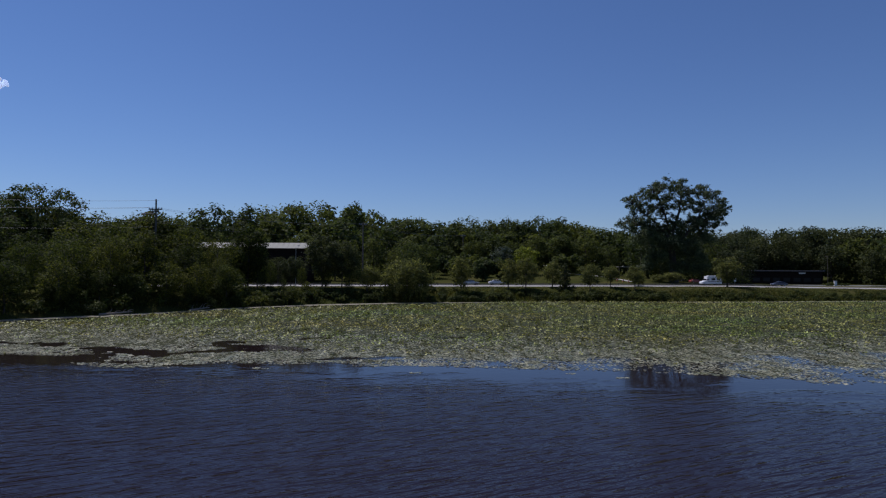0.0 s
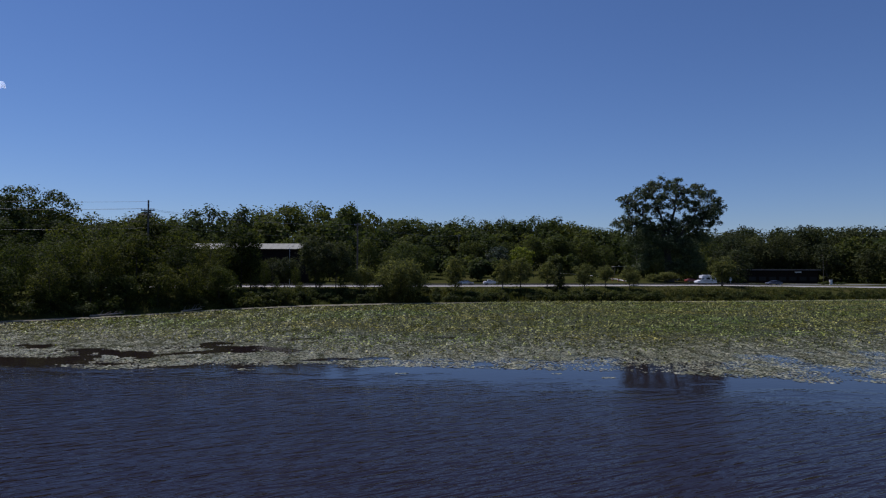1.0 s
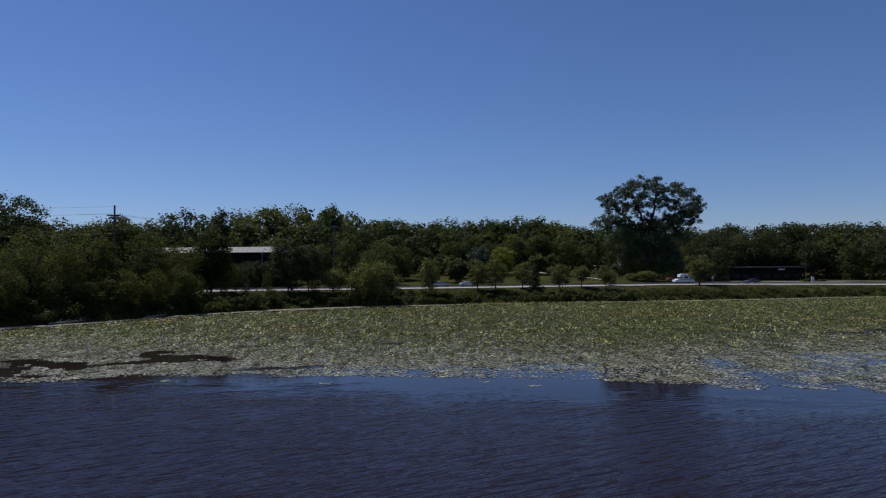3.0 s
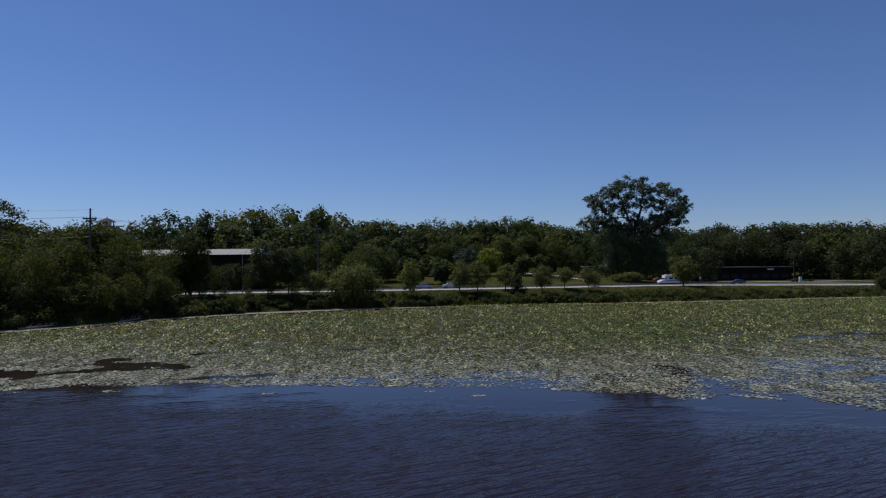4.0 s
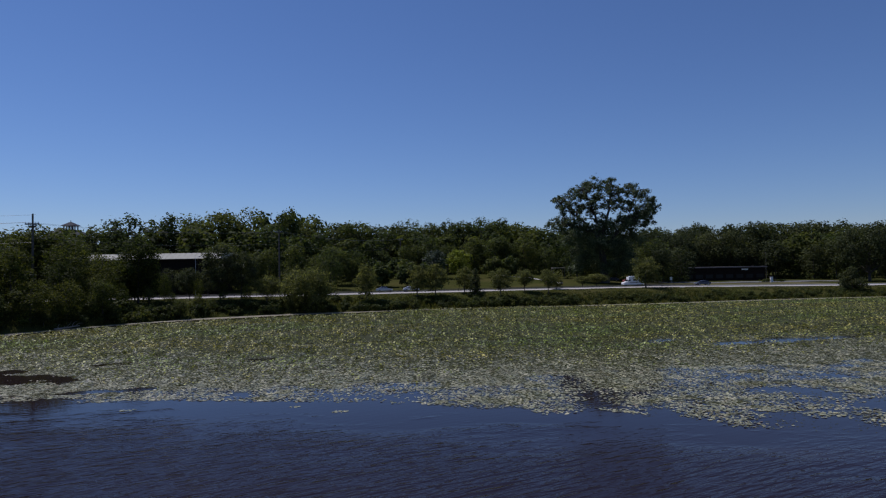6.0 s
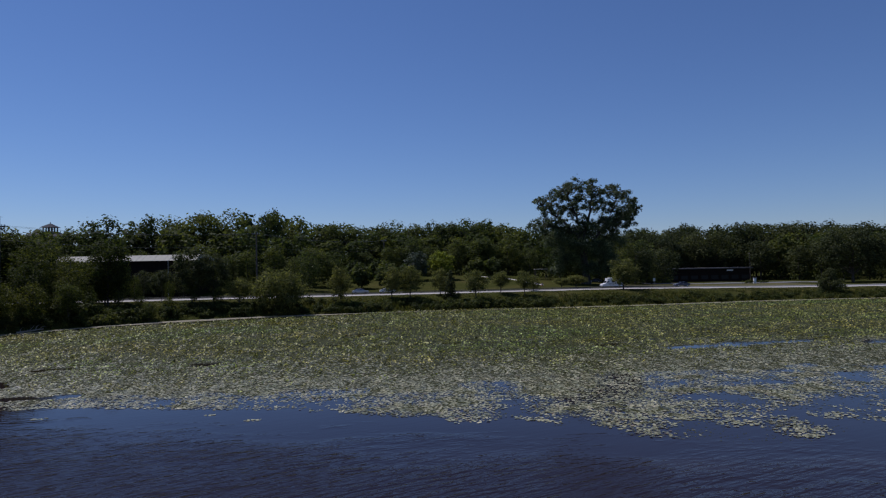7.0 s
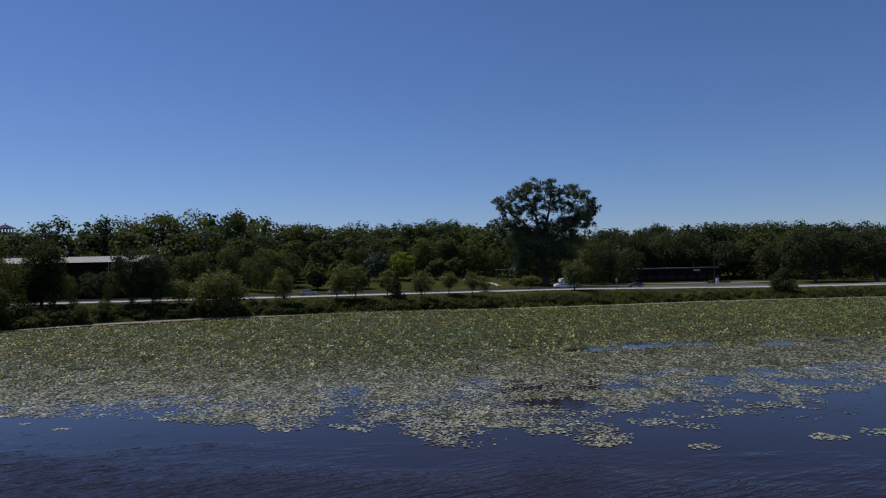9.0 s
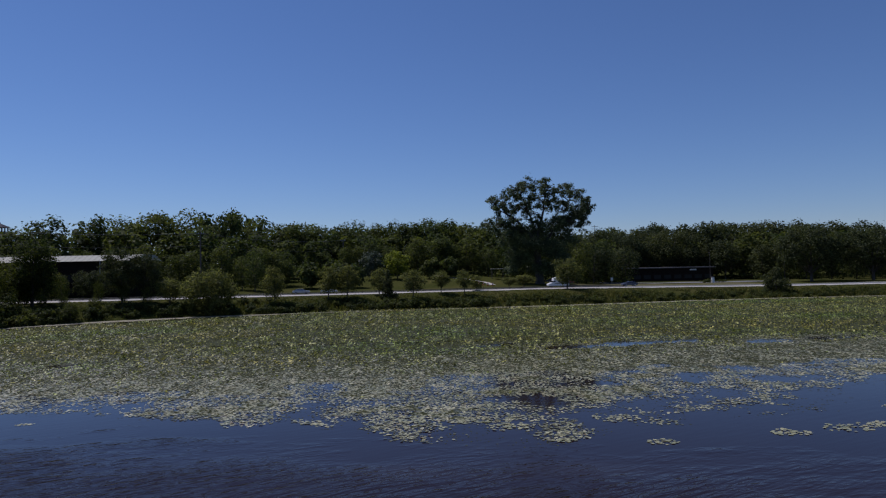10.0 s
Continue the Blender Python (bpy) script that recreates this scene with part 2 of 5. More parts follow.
# ---- geometry helpers ----
def np_mesh(name, V, F, mats):
    """A mesh from an (n, 3) array of places and an (m, k) array of equal faces."""
    me = bpy.data.meshes.new(name)
    V, F = np.asarray(V, np.float32), np.asarray(F, np.int32)
    n, kk = F.shape
    me.vertices.add(len(V))
    me.vertices.foreach_set("co", V.ravel())
    me.loops.add(n * kk)
    me.loops.foreach_set("vertex_index", F.ravel())
    me.polygons.add(n)
    me.polygons.foreach_set("loop_start", np.arange(0, n * kk, kk, dtype=np.int32))
    me.update(calc_edges=True)
    for m in (mats if isinstance(mats, (list, tuple)) else [mats]):
        me.materials.append(m)
    return me


def smooth(me):
    me.polygons.foreach_set("use_smooth", np.ones(len(me.polygons), dtype=bool))
    return me


def thing(name, at, label, category, group="", turn=0.0):
    ob = new(name)
    ob.empty_display_size = 0.3
    ob.matrix_basis = pose(*at, 0, 0, turn)
    return tagged(ob, label, category, group)


def child(name, me, parent, label=""):
    ob = new(name, me)
    ob.parent = parent
    if label:
        tagged(ob, label)
    return ob


def part(name, bm, material, parent, label=""):
    me = bpy.data.meshes.new(name)
    bm.to_mesh(me)
    bm.free()
    me.materials.append(material)
    return child(name, me, parent, label)


def box(bm, x0, y0, z0, x1, y1, z1, bevel=0.0):
    made = bmesh.ops.create_cube(bm, size=1.0, matrix=Matrix.LocRotScale(((x0 + x1) / 2, (y0 + y1) / 2, (z0 + z1) / 2), None, (x1 - x0, y1 - y0, z1 - z0)))
    if bevel:
        edges = list({e for v in made["verts"] for e in v.link_edges})
        bmesh.ops.bevel(bm, geom=edges, offset=bevel, segments=2, affect="EDGES")
    return bm


def box_part(name, x0, y0, z0, x1, y1, z1, material, parent, bevel=0.0, label=""):
    return part(name, box(bmesh.new(), x0, y0, z0, x1, y1, z1, bevel), material, parent, label)


def tube(path, radii, sides=6):
    """Places and quads of a tapered tube along a path."""
    path = np.asarray(path, float)
    d = np.gradient(path, axis=0)
    d /= np.linalg.norm(d, axis=1)[:, None] + 1e-9
    ref = np.where(np.abs(d[:, 2:3]) > 0.9, np.array([[1.0, 0, 0]]), np.array([[0, 0, 1.0]]))
    u = np.cross(d, ref)
    u /= np.linalg.norm(u, axis=1)[:, None] + 1e-9
    w = np.cross(d, u)
    a = np.arange(sides) * 2 * np.pi / sides
    V = path[:, None] + np.asarray(radii)[:, None, None] * (np.cos(a)[None, :, None] * u[:, None] + np.sin(a)[None, :, None] * w[:, None])
    F = []
    for i in range(len(path) - 1):
        for j in range(sides):
            F.append((i * sides + j, i * sides + (j + 1) % sides, (i + 1) * sides + (j + 1) % sides, (i + 1) * sides + j))
    return V.reshape(-1, 3), np.array(F)


def join(pieces):
    Vs, Fs, n = [], [], 0
    for V, F in pieces:
        Vs.append(V)
        Fs.append(np.asarray(F) + n)
        n += len(V)
    return np.concatenate(Vs), np.concatenate(Fs)


def unit(v):
    return v / (np.linalg.norm(v, axis=-1, keepdims=True) + 1e-9)


def value_noise(x, y, scale, seed=0, octaves=3):
    """Smooth noise of about 0 to 1 at many places at once."""
    total, amp, norm = np.zeros_like(x, float), 1.0, 0.0
    for o in range(octaves):
        r = np.random.RandomState(seed * 17 + o)
        table = r.rand(256, 256)
        px, py = x * scale * 2 ** o + 500.3 + seed * 7.1, y * scale * 2 ** o + 500.7
        ix, iy = np.floor(px).astype(int), np.floor(py).astype(int)
        fx, fy = px - ix, py - iy
        fx, fy = fx * fx * (3 - 2 * fx), fy * fy * (3 - 2 * fy)
        g = lambda a, b: table[a % 256, b % 256]
        v = (g(ix, iy) * (1 - fx) + g(ix + 1, iy) * fx) * (1 - fy) + (g(ix, iy + 1) * (1 - fx) + g(ix + 1, iy + 1) * fx) * fy
        total, norm, amp = total + v * amp, norm + amp, amp * 0.5
    return total / norm


# ---- the lie of the land ----
SHORE_X = [-900, -300, -130, -90, -70, -63, -57, -50, -42, -29, -10, 15, 39, 65, 81, 117, 144, 170, 300, 900]
SHORE_Y = [-250, -60, 45, 84, 104, 111.5, 116.5, 125, 137.5, 149, 158.5, 163, 166.5, 169, 171, 178.5, 181, 181, 186, 190]
ROAD_X = [-900, -300, -120, -60, -30, 10, 60, 110, 170, 300, 900]
ROAD_Y = [120, 145, 160, 171, 175, 180, 187, 192.5, 198, 206, 220]
ROAD_Z, ROAD_W, PATH_W = 3.35, 10.5, 3.0      # the paved path runs before the guard rail, the road behind it


def road_z(x):
    """The road dips a little towards the park."""
    return np.interp(x, [85, 135, 165, 400], [ROAD_Z, 2.65, 2.4, 2.2])


def shore(x):
    return np.interp(x, SHORE_X, SHORE_Y)


def road_near(x):
    return np.interp(x, ROAD_X, ROAD_Y)


def ease(a, b, v):
    t = np.clip((v - a) / (b - a), 0, 1)
    return t * t * (3 - 2 * t)


def ground_z(x, y):
    """Height of the ground: lake bed, steep bank, road shelf, lawn rising to the woods."""
    x, y = np.asarray(x, float), np.asarray(y, float)
    d = y - shore(x)
    bank = np.where(d < 0, np.maximum(-1.5, d * 0.25), road_z(x) * ease(-1.0, 13.0, d) + 0.06 * np.minimum(d, 1))
    behind = y - road_near(x) - ROAD_W
    hill = 4.2 * ease(4, 85, behind) * (1 - ease(55, 105, x)) + 4.5 * ease(90, 330, behind)
    low = -0.55 * ease(2, 20, behind) * ease(80, 110, x)
    bumps = (value_noise(x, y, 0.06, 3) - 0.5) * 0.9 * ease(2, 8, d) * ease(1, 9, np.abs(y - road_near(x) - ROAD_W / 2) - ROAD_W / 2)
    return bank + np.where(behind > 0, hill + low, 0) + np.where(d > 0, bumps, 0)


def gz(x, y):
    return float(ground_z(np.array([x]), np.array([y]))[0])


def stretch(a, b, step, far, grow=1.35):
    """Even steps between a and b, then growing ones out to far on both sides."""
    mid = list(np.arange(a, b + step, step))
    lo, hi, s = [], [], step
    while not lo or lo[-1] > -far:
        s *= grow
        lo.append((lo[-1] if lo else a) - s)
        hi.append((hi[-1] if hi else mid[-1]) + s)
    return np.array(lo[::-1] + mid + hi)


gx, gy = stretch(-130, 240, 3.0, 2600), stretch(84, 294, 2.0, 2600)
X, Y = np.meshgrid(gx, gy)
Z = ground_z(X.ravel(), Y.ravel())
nx = len(gx)
ii, jj = np.meshgrid(np.arange(nx - 1), np.arange(len(gy) - 1))
a0 = (jj * nx + ii).ravel()
ground = new("ground", smooth(np_mesh("ground", np.stack([X.ravel(), Y.ravel(), Z], 1), np.stack([a0, a0 + 1, a0 + nx + 1, a0 + nx], 1), M_TURF)))
tagged(ground, "mown and rough green turf on rising lakeside ground", "ground", kind="structure")

water = new("water", np_mesh("water", [(-2600, -2600, 0), (2600, -2600, 0), (2600, 700, 0), (-2600, 700, 0)], [(0, 1, 2, 3)], M_WATER))
tagged(water, "dark blue lake water rippled by light wind", "water", kind="structure")


def strip(name, xs, near, far, lift, far_lift, material, label, category):
    """A paved strip that follows the ground, with a small thickness and fall."""
    xs = np.asarray(xs, float)
    rows = [near(xs), near(xs), far(xs), far(xs)]
    drop = [-0.25, lift, far_lift, -0.25]
    V = np.concatenate([np.stack([xs, r, road_z(xs) + dz], 1) for r, dz in zip(rows, drop)])
    n = len(xs)
    F = [(r * n + i, r * n + i + 1, (r + 1) * n + i + 1, (r + 1) * n + i) for r in range(3) for i in range(n - 1)]
    ob = new(name, np_mesh(name, V, F, material))
    return tagged(ob, label, category, kind="structure")


ALONG = np.concatenate([np.arange(-600, -140, 20), np.arange(-140, 260, 3), np.arange(260, 620, 20)])
strip("pavement", ALONG, lambda x: road_near(x) - 0.6, lambda x: road_near(x) + PATH_W, 0.08, 0.30, M_ROAD, "pale sunlit concrete path along the lake bank", "footpath")
strip("road", ALONG, lambda x: road_near(x) + PATH_W + 0.5, lambda x: road_near(x) + ROAD_W, 0.36, 0.30, M_ASPHALT, "grey asphalt road behind the lakeside path", "road")

# winding pale footpath across the lawn
px = np.interp(np.linspace(0, 1, 30), [0, 0.3, 0.55, 0.8, 1], [66.5, 65.0, 62.0, 55, 46])
py = np.interp(np.linspace(0, 1, 30), [0, 0.3, 0.55, 0.8, 1], [221, 228, 236, 247, 260])
L = np.stack([px - 0.9, py, ground_z(px - 0.9, py) + 0.12], 1)
R = np.stack([px + 0.9, py + 0.8, ground_z(px + 0.9, py + 0.8) + 0.12], 1)
path_strip = new("pavement", np_mesh("pavement", np.concatenate([L, R]), [(i, i + 30, i + 31, i + 1) for i in range(29)], M_ROAD))
tagged(path_strip, "pale winding concrete footpath across the lawn", "footpath", kind="structure")


def lot(name, x0, x1, y0, y1, material, label):
    xs, ys = np.arange(x0, x1 + 1, 3.0), np.arange(y0, y1 + 1, 3.0)
    A, B = np.meshgrid(xs, ys)
    V = np.stack([A.ravel(), B.ravel(), ground_z(A.ravel(), B.ravel()) + 0.14], 1)
    n = len(xs)
    F = [(j * n + i, j * n + i + 1, (j + 1) * n + i + 1, (j + 1) * n + i) for j in range(len(ys) - 1) for i in range(n - 1)]
    return tagged(new(name, np_mesh(name, V, F, material)), label, "pavement", kind="structure")


lot("pavement", 112, 186, 250, 262, M_ASPHALT, "grey asphalt parking lot before the low building")
lot("lawn", 94, 170, 208, 246, M_DRY, "dry pale mown lawn beside the road")
lot("pavement", 172, 300, 207, 214, M_ROAD, "pale paved driveway beside the lakeside road")

# pale algae film in the narrow channel between the bank and the lily pads
xs = np.arange(-72, 172, 1.0)
w = (0.75 + 0.6 * value_noise(xs, xs * 0, 0.16, 5)) * (1 - 0.8 * ease(-8, 20, xs) + 0.35 * ease(35, 70, xs))
V = np.concatenate([np.stack([xs, shore(xs) - 0.5 - 4.2 * w, xs * 0 + 0.015], 1), np.stack([xs, shore(xs) + 0.3, xs * 0 + 0.03], 1)])
n = len(xs)
tagged(new("algae_film", np_mesh("algae_film", V, [(i, i + 1, n + i + 1, n + i) for i in range(n - 1)], M_ALGAE)), "pale algae film floating along the shore", "algae", kind="stuff")


# ---- plants ----
def leaves_on(rng, lobes, n, size, fill=0.5, droop=0.0, fuzz=0.1):
    """Folded leaf clumps on and inside a set of lobes (x, y, z, radius, flatness)."""
    lobes = np.asarray(lobes, float)
    wt = lobes[:, 3] ** 2
    pick = rng.choice(len(lobes), n, p=wt / wt.sum())
    d = unit(rng.normal(size=(n, 3)))
    low = d[:, 2] < -0.35
    d[low, 2] *= np.where(rng.rand(low.sum()) < 0.7, -1, 1)
    rad = lobes[pick, 3] * (1 - fill * rng.rand(n) ** 1.6) * (0.85 + 0.3 * rng.rand(n))
    P = lobes[pick, :3] + d * rad[:, None] * np.stack([np.ones(n), np.ones(n), lobes[pick, 4]], 1)
    P = P + rng.normal(size=(n, 3)) * (fuzz * lobes[pick, 3])[:, None]
    nrm = unit(d * 0.8 + np.array([0, 0, 0.45]) + rng.normal(size=(n, 3)) * 0.42)
    t = unit(np.cross(nrm, rng.normal(size=(n, 3))))
    t[:, 2] -= droop
    t = unit(t)
    b = np.cross(nrm, t)
    s = (size * (0.55 + 0.8 * rng.rand(n)))[:, None]
    V = np.stack([P + t * s, P + b * s * 0.62 + nrm * s * 0.22, P - t * s * 0.9, P - b * s * 0.58 - nrm * s * 0.12], 1).reshape(-1, 3)
    F = np.arange(4 * n).reshape(n, 4)
    return V, F


def bend(rng, a, b, steps=5, sag=0.1):
    a, b = np.asarray(a, float), np.asarray(b, float)
    t = np.linspace(0, 1, steps)[:, None]
    side = rng.normal(size=3) * np.linalg.norm(b - a) * sag
    return a + (b - a) * t + side * np.sin(t * np.pi) + np.array([0, 0, 0.12 * np.linalg.norm(b - a)]) * np.sin(t * np.pi)


def tree_meshes(seed, h, crown_r, bare, n_leaves, leaf, mat, n_lobes=16, spread=0.36, flat=0.8, trunk_r=0.3, top_heavy=0.0, fill=0.5, droop=0.0):
    """Trunk with limbs, and a crown of leafy lobes, for a tree h high standing at the origin."""
    rng = np.random.RandomState(seed)
    cz, hz = (h + bare) / 2, (h - bare) / 2
    lobes = []
    for i in range(n_lobes):
        u = (i + 0.5) / n_lobes
        zz = 1 - 2 * u
        ang = i * 2.39996 + rng.rand() * 0.9
        ring = math.sqrt(max(0.05, 1 - zz * zz)) * (0.8 + 0.35 * rng.rand()) * (1 + top_heavy * zz)
        r = crown_r * spread * (0.8 + 0.6 * rng.rand())
        reach = max(0.1, 1 - spread * 0.8)
        lobes.append((math.cos(ang) * ring * crown_r * reach, math.sin(ang) * ring * crown_r * reach, cz + zz * (hz - r * flat * 0.8), r, flat * (0.8 + 0.4 * rng.rand())))
    lobes.append((0, 0, cz, crown_r * 0.55, hz / crown_r))
    crown = np_mesh("crown", *leaves_on(rng, lobes, n_leaves, leaf, fill, droop, 0.16), mat)
    lean = rng.normal(size=2) * 0.02 * h
    top = h * 0.8
    zs = np.linspace(-0.4, top, 7)
    spine = np.stack([lean[0] * zs / h, lean[1] * zs / h, zs], 1)
    pieces = [tube(spine, trunk_r * np.array([1.35, 1.0, 0.88, 0.7, 0.5, 0.3, 0.1]), 7)]
    for lx, ly, lz, r, fl in lobes[:-1:2]:
        z0 = min(top * 0.9, max(bare * 0.75, lz - (math.hypot(lx, ly) * 0.9) - r * 0.3))
        pieces.append(tube(bend(rng, (lean[0] * z0 / h, lean[1] * z0 / h, z0), (lx, ly, lz)), trunk_r * np.array([0.42, 0.34, 0.25, 0.16, 0.06]), 4))
    return np_mesh("trunk", *join(pieces), M_BARK), crown


MADE = {}


def plant(key, maker, name, label, category, group, x, y, scale=1.0, wide=1.0, turn=0.0, sink=0.15, stem="trunk", top="crown"):
    """The first plant of a kind is built, the next are copies at their own place, turn and size."""
    at = pose(x, y, gz(x, y) - sink, 0, 0, turn) @ Matrix.Diagonal((scale * wide, scale * wide, scale, 1))
    if key not in MADE:
        ob = new(name)
        ob.empty_display_size = 0.3
        tagged(ob, label, category, group)
        trunk, crown = maker()
        child(stem, trunk, ob)
        child(top, crown, ob)
        MADE[key] = ob
        ob.matrix_basis = at
        return ob
    ob = copy_thing(MADE[key], Matrix.Identity(4))
    ob.matrix_basis = at
    return tagged(ob, label, category, group)


def wood_maker(seed, mat=None, h=22.0, r=6.0, bare=1.2, n=2600, leaf=0.44, **kw):
    return lambda: tree_meshes(seed, h, r, bare, n, leaf, mat or M_LEAF, **kw)


WOOD = [dict(seed=11, r=7.6, n_lobes=22), dict(seed=12, r=6.4, flat=1.0), dict(seed=13, r=8.2, n_lobes=26, spread=0.32), dict(seed=14, r=6.6, bare=4.0, n_lobes=14, spread=0.42),
        dict(seed=15, r=7.8, n_lobes=24, top_heavy=0.15, spread=0.33), dict(seed=16, r=6.2, flat=1.1, n_lobes=18), dict(seed=17, r=8.6, n_lobes=28, spread=0.3)]
rng = random.Random(4)
WOOD += [dict(w, n=1100, leaf=0.8) for w in WOOD]      # lighter kinds for the rows behind
WOOD.append(dict(seed=23, r=7.0, bare=6.0, n_lobes=18, spread=0.28, flat=0.65, n=4200, leaf=0.3, top_heavy=0.25))
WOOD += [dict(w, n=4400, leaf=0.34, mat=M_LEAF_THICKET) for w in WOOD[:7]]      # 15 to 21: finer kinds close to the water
WOOD += [dict(w, n=2700, leaf=0.43, mat=M_LEAF_GREY) for w in WOOD[:7]]      # 22 to 28: grey-green kinds of the park


def wood_tree(x, y, top, wide=1.0, kind=None, label="tall leafy green tree in the dense woods", group="woodland trees"):
    i = rng.randrange(7) if kind is None else kind
    if x > 102 and i < 7:
        i += 22
    s = (top - gz(x, y)) / 22.0
    return plant(("wood", i), wood_maker(**WOOD[i]), "tree", label, "tree", group, x, y, s, wide / max(0.75, s) ** 0.3 * (0.95 + 0.25 * rng.random()), rng.random() * 360)


# skyline of the woods: along x, the depth of the tallest row and the height of its tops
LINE_X = [-160, -118, -109, -97, -89, -83, -74, -69, -57, -47, -37, -23, -5, 15, 51, 66, 95, 104, 113, 123, 142, 167, 175, 200, 236, 300]
LINE_Y = [190, 203, 204, 205, 206, 206, 210, 226, 237, 260, 274, 282, 291, 291, 291, 290, 288, 292, 300, 312, 330, 335, 315, 325, 335, 310]
LINE_Z = [25.5, 25.5, 24.6, 23.4, 24.4, 26.8, 29.4, 30.8, 32.5, 34, 36, 31.2, 30.6, 30.2, 30.8, 29.6, 26.5, 25.0, 23.0, 26.0, 28, 30.5, 28.5, 30, 29.6, 27]
FRONT_X = [-160, -90, -60, -30, -14, -6, 2, 30, 66, 74, 100, 125, 128, 180, 190, 230, 300]
FRONT_Y = [172, 196, 211, 213, 218, 226, 262, 264, 264, 252, 250, 262, 304, 304, 285, 270, 262]
FRONT_Z = [17, 18, 20, 19, 18.5, 18, 20, 21, 22, 20, 20, 19, 19, 20, 19, 19, 19]
for row, (dy, dz, gap) in enumerate(((0, 0.0, 7.8), (22, 0.3, 8.5))):
    x = -146.0
    while x < 268:
        xx, yy = x + rng.uniform(-2, 2), np.interp(x, LINE_X, LINE_Y) + dy + rng.uniform(-5, 5)
        top = np.interp(xx, LINE_X, LINE_Z) + dz + rng.uniform(-1.6, 1.3) - (5.5 if row and -122 < xx < -96 else 0)
        wood_tree(xx, yy, top, 1.0, rng.randrange(7) + 7 * row)
        x += gap * rng.uniform(0.75, 1.25)
x = -140.0
while x < 250:
    xx, yy = x + rng.uniform(-2, 2), np.interp(x, FRONT_X, FRONT_Y) + rng.uniform(-2.5, 4)
    top = np.interp(xx, FRONT_X, FRONT_Z) + rng.uniform(-3.5, 2)
    wood_tree(xx, yy, top, label="mid-height leafy tree at the edge of the woods")
    x += 7.5 * rng.uniform(0.75, 1.25)
x = -140.0
while x < 260:
    xx = x + rng.uniform(-3, 3)
    fy, ly = np.interp(xx, FRONT_X, FRONT_Y), np.interp(xx, LINE_X, LINE_Y)
    if ly - fy > 24:
        wood_tree(xx, (fy + ly) / 2 + rng.uniform(-4, 4), (np.interp(xx, FRONT_X, FRONT_Z) + np.interp(xx, LINE_X, LINE_Z)) / 2 + rng.uniform(-3, 1), 1.0, 7 + rng.randrange(7))
    x += 8.5
for x, y, top in ((43, 405, 38.5), (36, 400, 35.5), (52, 398, 35), (-37, 274, 36.3), (168, 352, 32.3), (160, 350, 30)):
    wood_tree(x, y, top, 0.8, 1, label="tall tree whose top stands above the woods")

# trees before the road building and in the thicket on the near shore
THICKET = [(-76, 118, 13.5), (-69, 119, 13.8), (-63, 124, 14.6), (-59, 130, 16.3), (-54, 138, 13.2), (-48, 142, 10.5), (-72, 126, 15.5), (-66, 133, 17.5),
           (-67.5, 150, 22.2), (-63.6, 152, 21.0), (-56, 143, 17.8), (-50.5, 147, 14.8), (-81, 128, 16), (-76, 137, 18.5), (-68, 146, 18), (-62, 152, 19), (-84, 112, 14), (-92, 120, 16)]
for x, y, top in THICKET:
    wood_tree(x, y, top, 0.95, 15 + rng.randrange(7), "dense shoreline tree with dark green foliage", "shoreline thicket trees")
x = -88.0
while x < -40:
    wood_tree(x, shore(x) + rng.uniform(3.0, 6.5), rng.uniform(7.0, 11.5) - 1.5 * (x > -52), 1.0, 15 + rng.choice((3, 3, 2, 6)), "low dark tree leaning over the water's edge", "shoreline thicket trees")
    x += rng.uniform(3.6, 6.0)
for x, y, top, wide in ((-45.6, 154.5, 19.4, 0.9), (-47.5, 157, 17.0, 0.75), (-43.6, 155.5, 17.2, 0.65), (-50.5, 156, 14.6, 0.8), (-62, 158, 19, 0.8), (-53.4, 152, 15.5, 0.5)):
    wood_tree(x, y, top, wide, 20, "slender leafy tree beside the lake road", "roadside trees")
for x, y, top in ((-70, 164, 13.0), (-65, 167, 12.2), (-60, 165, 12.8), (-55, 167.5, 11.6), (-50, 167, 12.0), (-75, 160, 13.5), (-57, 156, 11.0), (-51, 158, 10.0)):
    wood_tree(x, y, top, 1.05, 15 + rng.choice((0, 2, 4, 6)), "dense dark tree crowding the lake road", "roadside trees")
for x in (-86, -79, -72.5, -66, -59, -52.5, -47, -41.5):
    wood_tree(x, 189 + rng.uniform(-3, 2), rng.uniform(10.5, 13.2), 0.85, 22 + rng.randrange(7), "leafy tree shading the building front", "building front trees")
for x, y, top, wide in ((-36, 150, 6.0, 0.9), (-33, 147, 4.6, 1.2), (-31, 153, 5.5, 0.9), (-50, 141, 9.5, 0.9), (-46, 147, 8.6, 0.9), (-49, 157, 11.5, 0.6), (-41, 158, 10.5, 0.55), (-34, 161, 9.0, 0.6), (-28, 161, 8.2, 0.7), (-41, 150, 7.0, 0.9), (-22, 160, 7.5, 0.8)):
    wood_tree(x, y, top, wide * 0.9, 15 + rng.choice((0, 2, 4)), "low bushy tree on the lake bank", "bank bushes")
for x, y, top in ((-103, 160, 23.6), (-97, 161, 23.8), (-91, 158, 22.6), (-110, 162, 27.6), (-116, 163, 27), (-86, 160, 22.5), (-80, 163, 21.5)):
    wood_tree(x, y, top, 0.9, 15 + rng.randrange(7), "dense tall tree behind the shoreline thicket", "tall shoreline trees")
